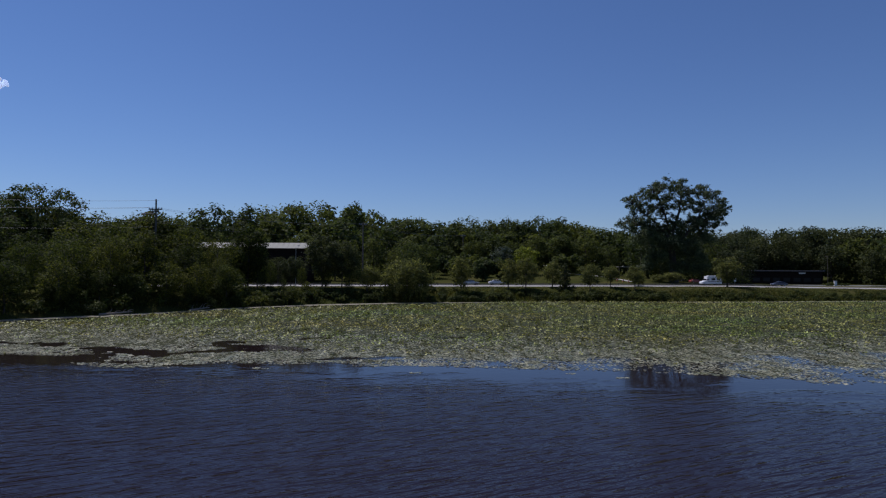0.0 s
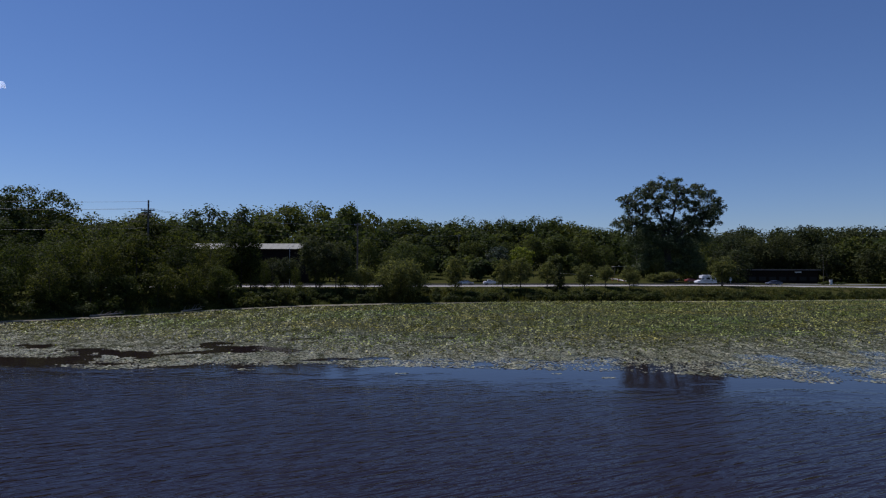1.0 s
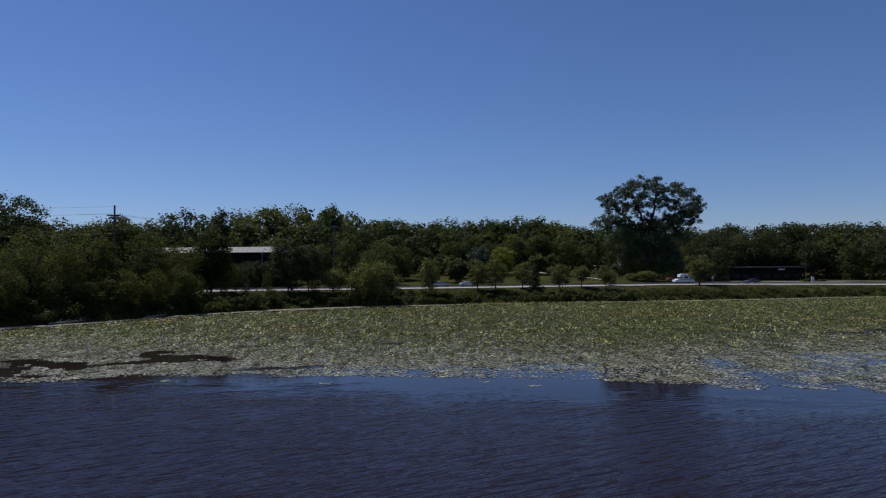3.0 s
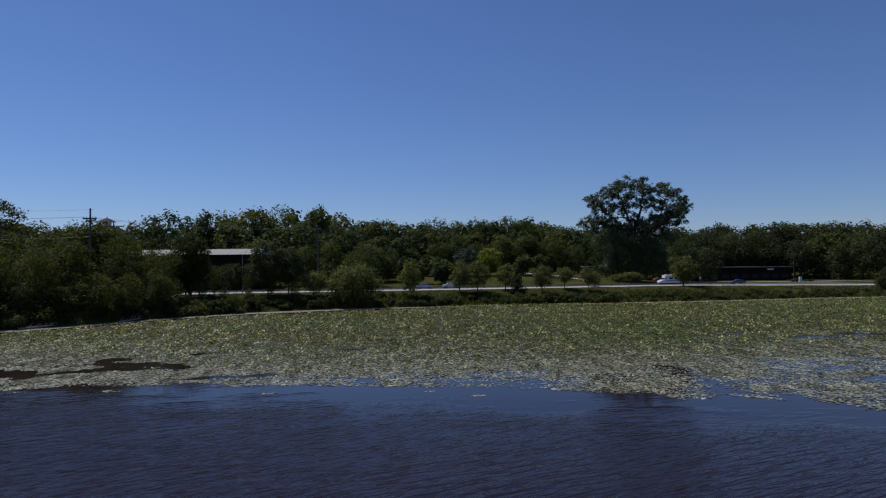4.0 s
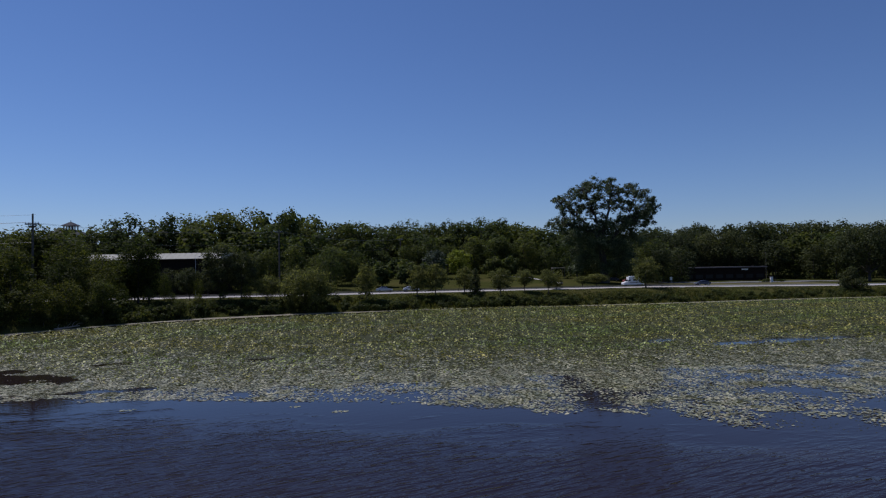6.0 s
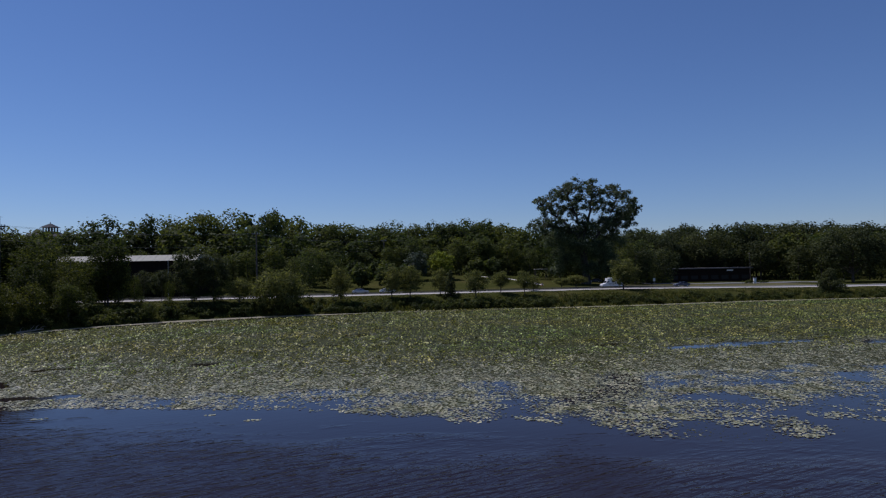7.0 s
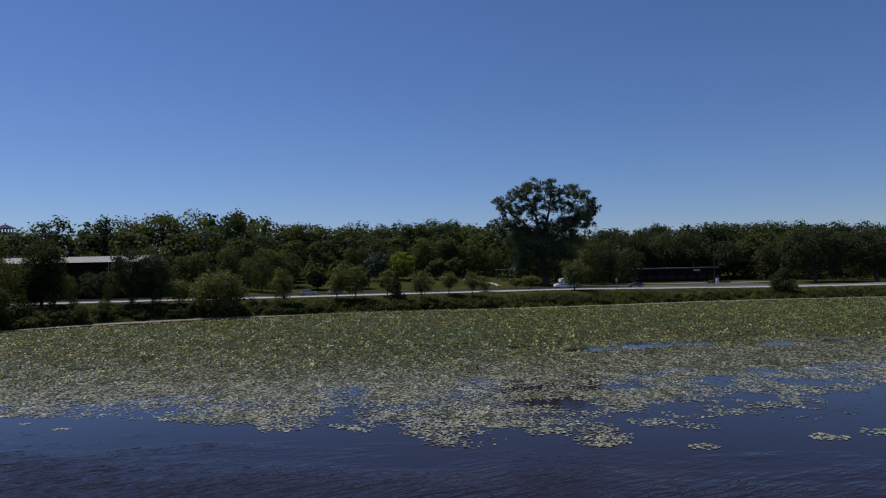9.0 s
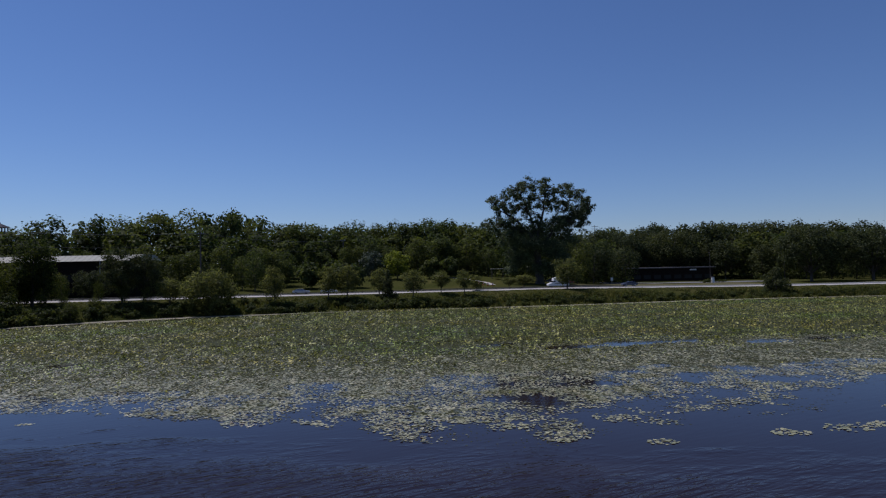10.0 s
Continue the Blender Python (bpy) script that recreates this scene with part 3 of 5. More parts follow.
for x, y, top, wide in ((-105, 157, 26.5, 1.0), (-99, 158, 29.2, 0.95), (-93, 157, 27.6, 0.9), (-112, 160, 25, 1), (-88, 152, 20, 1), (-101, 146, 21, 1), (-108, 148, 20, 1)):
    wood_tree(x, y, top, wide, 14, "tall open-crowned tree behind the thicket", "tall shoreline trees")

for x, y, top, wide in ((-9.2, 207, 17.0, 0.85), (-14.5, 212, 15.5, 0.8), (-3.5, 222, 14.0, 0.8)):
    wood_tree(x, y, top, wide, 4, "dark dense tree standing just behind the road", "roadside trees")

# single trees on the lawn, the bank and the park ground: x, y, top, width
LAWN = dict(n=3400, leaf=0.19, fill=0.85, mat=M_LEAF_WILLOW, h=8.0, r=3.2, bare=1.2, trunk_r=0.14, flat=0.85)


KINDS = {}


def lawn_tree(i, x, y, top, width, label, **kw):
    args = KINDS.setdefault(i, {**LAWN, **kw})
    s = (top - gz(x, y)) / args["h"]
    return plant(("lawn", i), wood_maker(**{"seed": 40 + i, **args}), "tree", label, "tree", "lakeside lawn trees", x, y, s, width / (2 * args["r"]) / s, rng.random() * 360)


lawn_tree(0, -7.8, 160.5, 11.0, 13.0, "broad low rounded tree on the lake bank", h=8, r=6, bare=0.6, n=9500, n_lobes=34, spread=0.26, leaf=0.22)
lawn_tree(10, -29.2, 162.5, 17.0, 9.0, "leafy tree with rounded boughs beside the lake road", h=12, r=4, bare=2.2, n=6500, n_lobes=20, spread=0.3, leaf=0.2, mat=M_LEAF_GREY)
lawn_tree(10, -24.4, 163.5, 15.6, 8.0, "leafy tree with rounded boughs beside the lake road")
lawn_tree(10, -38.0, 166.0, 11.6, 5.5, "slender leafy tree beside the street lamp")
lawn_tree(1, -17.9, 163, 9.4, 8.0, "low spreading olive-green tree on the bank", h=7, r=4, bare=1.0, n=3600, n_lobes=18)
lawn_tree(2, 6.1, 168, 11.6, 6.0, "slender upright tree on the lake bank", h=9, r=3, bare=1.0, flat=1.0, n_lobes=15, spread=0.36, fill=0.8)
lawn_tree(3, 18.8, 173, 11.4, 6.0, "round-crowned young tree on the lake bank", h=9, r=3, bare=1.0, n_lobes=13, spread=0.38, fill=0.8)
lawn_tree(3, 23.6, 173.5, 11.8, 6.5, "round-crowned young tree on the lake bank")
lawn_tree(2, 31.6, 178, 10.6, 6.0, "slender upright tree on the lake bank")
lawn_tree(4, 40.9, 173, 10.0, 6.6, "dome-crowned young tree on a thin trunk", n_lobes=13, spread=0.36, fill=0.8, flat=0.65, bare=2.0)
lawn_tree(4, 48.2, 180, 9.6, 5.6, "dome-crowned young tree on a thin trunk")
lawn_tree(4, 54.4, 178, 9.6, 5.2, "dome-crowned young tree on a thin trunk")
lawn_tree(3, 58.5, 188, 8.2, 4.6, "round-crowned young tree near the footpath")
lawn_tree(5, 69.5, 203, 7.0, 5.0, "small spreading tree near the footpath", h=6, r=3.4, bare=1.8, flat=0.6)
lawn_tree(5, 74.5, 205, 7.6, 7.8, "small spreading tree beside the road")
lawn_tree(3, 84.2, 187.6, 12.6, 9.0, "round-crowned tree on the bank by the road")
lawn_tree(6, 33.2, 247, 17.0, 10.0, "bright yellow-green tree at the wood's edge", mat=M_LEAF_YELLOW, h=10, r=4.2, bare=0.8, leaf=0.26, n=4200, n_lobes=18, spread=0.3, flat=1.0)
lawn_tree(7, 24.2, 244, 17.0, 10.0, "silvery blue-green tree at the wood's edge", mat=M_LEAF_BLUE, h=12, r=5, bare=0.8, leaf=0.3, n=4200, n_lobes=18, spread=0.3)
lawn_tree(8, 192, 250, 24.0, 25.0, "broad spreading park tree on a bare trunk", mat=M_LEAF_GREY, h=20, r=11, bare=3.6, trunk_r=0.42, n=12000, n_lobes=36, spread=0.26, leaf=0.34)
lawn_tree(8, 212, 244, 23.0, 24.0, "broad spreading park tree on a bare trunk")
lawn_tree(8, 160, 305, 25.5, 26.0, "broad grey-green tree behind the low building")
lawn_tree(8, 138, 306, 24.0, 22.0, "broad grey-green tree behind the low building")
for x, y in ((-8.5, 241), (6.2, 216), (14.6, 216), (20.6, 217), (14, 232), (10, 244), (46, 247), (2, 238), (53, 252)):
    lawn_tree(9, x, y, gz(x, y) + 7.5, 7.0, "rounded bushy tree on the sloping lawn", h=7, r=3.4, bare=0.5, mat=M_LEAF, leaf=0.45)


def conifer(seed, h, r, n, leaf=0.3, mat=M_LEAF_DARK):
    g = np.random.RandomState(seed)
    lobes = []
    for i in range(26):
        u = i / 25
        z, ring = h * (0.08 + 0.9 * u), r * (1 - u) ** 0.8 * (0.35 + 0.75 * g.rand())
        ang = i * 2.4 + g.rand()
        lobes.append((math.cos(ang) * ring, math.sin(ang) * ring, z, 0.3 + r * 0.32 * (1 - u * 0.7), 0.7))
    crown = np_mesh("crown", *leaves_on(g, lobes, n, leaf, 0.6, 0.3), mat)
    zs = np.linspace(-0.3, h * 0.95, 5)
    return np_mesh("trunk", *tube(np.stack([zs * 0, zs * 0, zs], 1), [0.22, 0.18, 0.13, 0.08, 0.03], 6), M_BARK), crown


plant("conifer", lambda: conifer(3, 7.5, 2.3, 2600, 0.18, M_LEAF_GREY), "conifer", "narrow dark evergreen on the lake bank", "tree", "evergreens", 34.2, 173.5, 1.0)
plant("broad_conifer", lambda: conifer(5, 6.4, 4.6, 6000, 0.2, M_LEAF_GREY), "conifer", "broad dark evergreen bush beside the road", "tree", "evergreens", 145.0, 189.0, 1.0)


# ---- the great cottonwood ----
def cottonwood():
    g = np.random.RandomState(21)
    # leafy masses of the open crown: offset along x, height over the ground, radius
    mass = [(3.2, 35.2, 2.2), (-3.2, 34.2, 2.9), (-7.6, 31.8, 2.6), (-11.6, 31.5, 1.4), (-16.6, 29.6, 1.5), (-14.2, 27.4, 2.3), (-18.4, 20.6, 1.9), (-14.2, 21.0, 3.2), (0.2, 30.2, 2.9),
            (7.0, 32.2, 1.7), (10.6, 32.6, 2.8), (15.6, 30.6, 2.5), (18.6, 28.6, 1.6), (19.0, 25.6, 2.2), (15.0, 25.8, 3.6), (11.6, 22.0, 3.4), (17.2, 21.6, 1.8), (-9.0, 26.2, 2.3), (-4.2, 26.4, 2.2),
            (5.0, 27.6, 2.3), (7.0, 21.4, 3.0), (-8.6, 20.6, 2.8), (0.0, 21.6, 2.2), (9.6, 27.6, 1.8)]
    lobes = []
    for dx, z, r in mass:
        dx = dx * 0.93 - 0.6
        for q in range(20):
            d = unit(g.normal(size=3)) * g.uniform(0.5, 1.15)
            lobes.append((dx + d[0] * r, g.uniform(-5, 5) + d[1] * r, z + d[2] * r * 0.85, r * g.uniform(0.24, 0.46), 0.85))
    for q in range(90):      # stray sprays at the rim
        dx, z, r = mass[g.randint(len(mass))]
        a = g.uniform(0, 6.283)
        lobes.append((dx * 0.93 - 0.6 + math.cos(a) * r * 1.3, g.uniform(-4, 4), z + math.sin(a) * r * 1.05, g.uniform(0.35, 0.7), 0.8))
    for q in range(240):      # thin twigs and leaf between the masses
        dx, z = g.uniform(-16, 17.5), g.uniform(18, 34)
        if ((dx - 0.5) / 17) ** 2 + ((z - 20) / 14) ** 2 < 1:
            lobes.append((dx, g.uniform(-6, 6), z, g.uniform(0.4, 1.05), 0.85))
    n_top = len(lobes)
    for q in range(130):      # the dense dark skirt of lower boughs
        lz = g.uniform(4.5, 19.5)
        lobes.append((g.uniform(-1, 1) * (12.8 - 0.2 * abs(lz - 15)), g.uniform(-7, 8), lz, g.uniform(1.2, 2.6), 0.85))
    crown = np_mesh("crown", *leaves_on(g, lobes, 95000, 0.25, 0.9, 0.05, 0.3), M_LEAF_COTTON)
    pieces = [tube([(0, 0, -0.5), (0, 0, 1.2), (-0.2, 0, 5), (-0.6, 0, 10), (-1, 0, 14)], [2.0, 1.5, 1.25, 1.15, 0.95], 10)]
    stems = [[(-0.8, 0, 12.5), (-3.5, -1, 17), (-7, -1.5, 21.5), (-11.5, -1, 25), (-16, 0, 29)], [(-1, 0, 13.5), (-1.6, 0.5, 19), (-2.6, 1, 24), (-5, 0, 29.5), (-7, 0, 32)],
             [(-1, 0, 14), (0.4, -0.5, 20), (1.6, -1, 26), (2.6, 0, 31), (3.2, 0, 34.5)], [(-0.4, 0, 11), (3.4, -1, 16), (7, -1.5, 21), (10.2, -1, 27), (12, 0, 31.5)], [(5.5, -1.2, 18.5), (10, -1, 22), (14.5, 0, 24.5), (18.5, 0, 26)],
             [(-4.4, -1, 18), (-9, 1, 19.5), (-13.5, 1, 21), (-17.5, 0, 21)]]
    ends = []
    for path in stems:
        P = np.array(path, float)
        t = np.linspace(0, len(P) - 1, 13)
        P = np.stack([np.interp(t, np.arange(len(P)), P[:, k]) for k in range(3)], 1)
        P[1:-1] += g.normal(size=(11, 3)) * 0.22
        pieces.append(tube(P, np.linspace(0.62 if len(path) > 4 else 0.42, 0.12, 13), 7))
        ends += list(P[3:])
    for lx, ly, lz, r, fl in lobes[:n_top:3]:
        tip = np.array([lx, ly, lz])
        near = min(ends, key=lambda e: np.linalg.norm(e - tip) + (5 if e[2] > lz else 0))
        pieces.append(tube(bend(g, near, tip, 6, 0.08), np.array([0.2, 0.17, 0.14, 0.1, 0.07, 0.03]), 5))
    return np_mesh("trunk", *join(pieces), M_BARK), crown


plant("cottonwood", cottonwood, "cottonwood_tree", "huge open-crowned cottonwood standing above the woods", "tree", "", 83.5, 229, 1.0)


# ---- shrubs and grass of the bank ----
def shrub_meshes(seed, r, h, n, leaf, mat):
    g = np.random.RandomState(seed)
    lobes = [(g.uniform(-0.7, 0.7) * r, g.uniform(-0.6, 0.6) * r, h * g.uniform(0.25, 0.72), r * g.uniform(0.28, 0.5), g.uniform(0.8, 1.2) * min(1.2, h / r * 0.7)) for i in range(9)]
    stems = [tube(bend(g, (g.uniform(-0.2, 0.2), g.uniform(-0.2, 0.2), -0.2), (l[0], l[1], l[2]), 4), [0.05, 0.04, 0.03, 0.015], 4) for l in lobes[:3]]
    return np_mesh("stem", *join(stems), M_BARK), np_mesh("foliage", *leaves_on(g, lobes, n, leaf, 0.6), mat)


SHRUB = [(61, 1.6, 1.9, 400, 0.195), (62, 2.1, 1.7, 480, 0.205), (63, 1.3, 2.3, 400, 0.185), (64, 2.6, 2.6, 620, 0.215)]


def shrub(x, y, s, wide=1.0, label="rough green shrub on the lake bank", group="bank shrubs", mat=None, fine=1):
    i = rng.randrange(4)
    sd, r, h, n, lf = SHRUB[i]
    return plant(("shrub", i, fine), lambda: shrub_meshes(sd, r, h, n * fine, lf / fine ** 0.5, mat or M_BANK_SHRUB), "shrub", label, "shrub", group, x, y, s, wide, rng.random() * 360, 0.1, "stem", "foliage")


x = -45.0
while x < 175:
    for q in range(3 if x < 20 else 2):
        d = rng.uniform(0.4, 10 if x < 5 else 6.5)
        shrub(x + rng.uniform(-1.5, 1.5), shore(x) + d, rng.uniform(0.5, 0.95) * (1.4 if x < -8 else 1.1 if x < 60 else 0.75) * (1.15 - 0.05 * d))
    x += rng.uniform(1.9, 3.6)
x = -86.0
while x < -34:
    shrub(x, shore(x) + 0.5 + rng.uniform(0, 5), rng.uniform(0.5, 1.1), 1.0, "dense dark shrub overhanging the water's edge", "shoreline shrubs", M_SHRUB, 2)
    x += rng.uniform(1.5, 3.0)
# tangled undergrowth along and inside the edge of the woods
g = np.random.RandomState(14)
heaps = []
for ux in np.arange(-150, 290, 2.2):
    fy, uz = float(np.interp(ux, FRONT_X, FRONT_Y)), g.uniform(0.6, 1.2)
    for off, size in ((g.uniform(-5, 0), 1.0), (g.uniform(5, 9), 2.0), (g.uniform(13, 20), 2.5)):
        if off < 0 or g.rand() < 0.6:
            hx, hy = ux + g.uniform(-1.5, 1.5), fy + off
            heaps.append((hx, hy, gz(hx, hy) + size * uz * 1.1, size * g.uniform(1.3, 2.2), g.uniform(0.8, 1.3)))
V1, F1 = leaves_on(g, heaps, 40000, 0.42, 0.6)
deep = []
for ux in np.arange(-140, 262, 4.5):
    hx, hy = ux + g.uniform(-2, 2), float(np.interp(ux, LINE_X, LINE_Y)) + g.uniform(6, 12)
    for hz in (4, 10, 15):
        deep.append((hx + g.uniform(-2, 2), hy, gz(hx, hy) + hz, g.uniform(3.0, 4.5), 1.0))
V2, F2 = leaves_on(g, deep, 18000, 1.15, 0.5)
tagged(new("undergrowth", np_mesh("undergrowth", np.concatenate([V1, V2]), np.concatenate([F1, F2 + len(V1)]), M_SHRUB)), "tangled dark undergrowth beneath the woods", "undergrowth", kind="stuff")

heaps = []
for q in range(420):
    hx = g.uniform(-50, 172)
    d = g.uniform(0.3, 5.5 if hx > 0 else 9.0)
    size = g.uniform(0.45, 0.95) * (1.2 if hx < 60 else 0.8)
    heaps.append((hx, shore(hx) + d, gz(hx, shore(hx) + d) + size * 0.6, size, g.uniform(0.7, 1.1)))
tagged(new("bank_undergrowth", np_mesh("bank_undergrowth", *leaves_on(g, heaps, 26000, 0.2, 0.6), M_SHRUB)), "low tangled weeds along the lake bank", "undergrowth", kind="stuff")
heaps = []
for q in range(150):
    hx = g.uniform(-98, -44)
    d = g.uniform(1.5, 26)
    if hx > -52 and d > 14:
        continue
    hy, size = shore(hx) + d, g.uniform(1.2, 2.4)
    if d < 4:
        size *= 0.6
    heaps.append((hx, hy, gz(hx, hy) + size * g.uniform(0.5, 1.3), size, g.uniform(0.8, 1.3)))
tagged(new("thicket_undergrowth", np_mesh("thicket_undergrowth", *leaves_on(g, heaps, 32000, 0.25, 0.6), M_SHRUB)), "dense tangled shoreline undergrowth", "undergrowth", kind="stuff")

r = np.random.RandomState(8)
n = 50000
bx = r.uniform(-80, 200, n)
bd = r.uniform(0.0, 1.0, n) ** 0.8 * (road_near(bx) - shore(bx) + 0.2)
by = shore(bx) + bd
keep = value_noise(bx, by, 0.25, 9) > 0.3
bx, by, bd = bx[keep], by[keep], bd[keep]
n = len(bx)
hh = (0.35 + 0.75 * value_noise(bx, by, 0.12, 12)) * r.uniform(0.6, 1.3, n) * (1 - 0.75 * ease(5, 11, bd))
base = np.stack([bx, by, ground_z(bx, by) - 0.05], 1)
ang = r.uniform(0, np.pi, n)
wv = np.stack([np.cos(ang), np.sin(ang), ang * 0], 1) * r.uniform(0.06, 0.16, n)[:, None]
tip = base + np.stack([r.normal(0, 0.28, n), r.normal(0, 0.28, n), hh], 1)
mid = (base + tip) / 2 + np.stack([ang * 0, ang * 0, hh * 0.12], 1)
V = np.stack([base - wv, base + wv, mid + wv * 0.8, tip], 1).reshape(-1, 3)
tagged(new("bank_grass", np_mesh("bank_grass", V, np.arange(4 * n).reshape(n, 4), M_GRASS)), "long rough grass and weeds on the lake bank", "grass", kind="stuff")


# ---- lily pads ----
# along x: where the first pads float, where the cover closes, where raised leaves take over
EDGE_X = [-90, -41, -34, -26, -10, -3, 7, 17, 22, 30, 36, 43, 50, 57, 64, 71, 78, 120, 220]
EDGE_Y = [62, 61, 61, 57.5, 57, 59, 57.5, 56.5, 56, 53, 51.5, 49, 46.5, 48, 49, 51, 52, 53, 54]
CLOSE_X = [-90, -50, -36, -25, -10, 0, 9, 15, 20, 25, 37, 48, 60, 73, 85, 120, 220]
CLOSE_Y = [76, 75, 71, 74, 66, 63.5, 63, 64, 67, 68, 67, 67.5, 68, 71, 72, 73, 74]
RAISED_X = [-90, -60, -30, -12, 5, 25, 45, 55, 65, 90, 220]
RAISED_Y = [90, 87, 85, 80, 76, 75, 76, 82, 87, 89, 94]
# narrow lanes of open dark water in the cover: both ends and the half width
LANES = [(-52, 74.6, -43, 72.2, 1.1), (-44, 72.2, -35, 69, 1.0), (-34, 67.6, -27, 65, 1.5), (-27, 65, -21.5, 67.5, 1.2), (-24, 73.2, -13.5, 68.6, 1.3),
         (-27, 65.6, -22, 66.4, 0.8), (-21, 68, -14, 68.9, 0.8), (-12, 61.2, -3.4, 63.2, 0.9), (-38, 62, -32, 63.6, 0.9), (-15.5, 79.4, -13, 80.3, 0.8), (-25, 75.4, -22.5, 75, 0.7),
         (52, 91.0, 55, 92, 1.2), (61, 87.8, 65, 88.4, 1.5), (69, 89.6, 73, 90.4, 1.9), (78, 91.8, 81, 92, 1.7), (87, 88.8, 91, 89.6, 1.7), (96, 90.8, 102, 90.8, 1.0), (16, 109.5, 18.5, 110.8, 1.2), (1.5, 81, 3.5, 81.3, 0.7)]


def pad_room(x, y):
    """How readily pads grow at a place: below 0 none, from about 1 a closed cover."""
    e0, e1 = np.interp(x, EDGE_X, EDGE_Y), np.interp(x, CLOSE_X, CLOSE_Y)
    u = np.clip((y - e0) / (e1 - e0), -0.5, 1.25)
    west = 1 - ease(-4, 14, x)
    patch = value_noise(x * 0.8, y, 0.34, 31, 3)
    broad = value_noise(x * 0.6, y, 0.11, 33, 2)
    raft = value_noise(x * 0.30, y, 0.30, 37, 3)
    v = 0.24 + 0.84 * u + 0.2 * ease(8, 18, x) * (1 - ease(38, 58, x)) - 1.3 * ease(0.05, 0.4, -u) + (patch - 0.5) * 2.1 * (1 - 0.45 * west) + (broad - 0.5) * 0.7 + (raft - 0.5) * 2.2 * west * (1 - ease(0.9, 1.2, u)) + 0.25 * west
    v = v + 0.75 * ease(1.0, 1.25, u) - 0.24 * ease(44, 60, x) * (1 - ease(0.85, 1.15, u))
    fray = (value_noise(x, y, 0.5, 39, 3) - 0.5) * 2.6
    for ax, ay, bx, by, half in LANES:
        along = np.clip(((x - ax) * (bx - ax) + (y - ay) * (by - ay)) / ((bx - ax) ** 2 + (by - ay) ** 2), 0, 1)
        off = np.hypot(x - ax - along * (bx - ax), (y - ay - along * (by - ay)) * 0.9)
        v = v - 2.2 * (1 - ease(half * 0.6, half * 1.15, off + fray * 1.3))
    return np.where(y < e0 - 4, -1, v)


def in_sight(x, y):
    return (x > -3 - 0.74 * (y + 2)) & (x < 48 + 0.74 * y) & (y < shore(x) - 0.8 - 8.8 * (1 - ease(-8, 30, x)) - 4.0 * ease(35, 70, x))


def pads(r, x, y, rad, z, tilt, sides=7, cup=0.0):
    """Notched leaf discs, a little tilted, each of one closed fan of triangles."""
    n = len(x)
    a = np.linspace(0.25, 2 * np.pi - 0.25, sides)
    turn = r.uniform(0, 2 * np.pi, n)[:, None]
    ca, sa = np.cos(a[None] + turn), np.sin(a[None] + turn)
    wob = r.uniform(0.88, 1.12, (n, sides))
    sway = [(value_noise(x, y * 0.35, 1.4, sd, 1) - 0.5) * 2.6 for sd in (71, 72)]
    tx, ty = [(0.75 * w + 0.65 * r.normal(0, 1, n))[:, None] * tilt for w in sway]
    ex, ey = ca * rad[:, None] * wob, sa * rad[:, None] * wob
    ez = ex * tx + ey * ty + cup * rad[:, None] * r.uniform(0.3, 1.0, (n, 1))
    ring = np.stack([x[:, None] + ex, y[:, None] + ey, z[:, None] + ez], 2)
    mid = np.stack([x, y, z], 1)[:, None]
    V = np.concatenate([mid, ring], 1).reshape(-1, 3)
    off = (np.arange(n) * (sides + 1))[:, None, None]
    tri = np.stack([np.zeros(sides - 1, int), np.arange(1, sides), np.arange(2, sides + 1)], 1)[None]
    F = (off + tri).reshape(-1, 3)
    V[:, 2] = np.maximum(V[:, 2], 0.006)
    return V, F


r = np.random.RandomState(77)


def scatter(y0, y1, per_m2):
    n = int((y1 - y0) * 330 * per_m2)
    x, y = r.uniform(-130, 200, n), r.uniform(y0, y1, n)
    ok = in_sight(x, y)
    return x[ok], y[ok]


# flat floating pads, thinning towards the open water, giving way to raised leaves near the shore
for y0, y1, per, r0, r1, sides in ((43, 70, 26.0, 0.06, 0.145, 6), (70, 97, 13.0, 0.08, 0.165, 5), (97, 180, 3.0, 0.09, 0.18, 4)):
    x, y = scatter(y0, y1, per)
    room = pad_room(x, y)
    ok = room > np.where(x > 10, r.uniform(0.1, 0.68, len(x)), r.uniform(0.3, 0.6, len(x)))
    ok &= r.rand(len(x)) < 1 - 0.88 * ease(-8, 18, y - np.interp(x, RAISED_X, RAISED_Y))
    x, y = x[ok], y[ok]
    V, F = pads(r, x, y, r.uniform(r0, r1, len(x)), r.uniform(0.008, 0.05, len(x)), 0.09, sides)
    tagged(new("lily_pads", np_mesh("lily_pads", V, F, M_PAD)), "dense floating cover of dull green lily pads", "lily pads", kind="stuff")


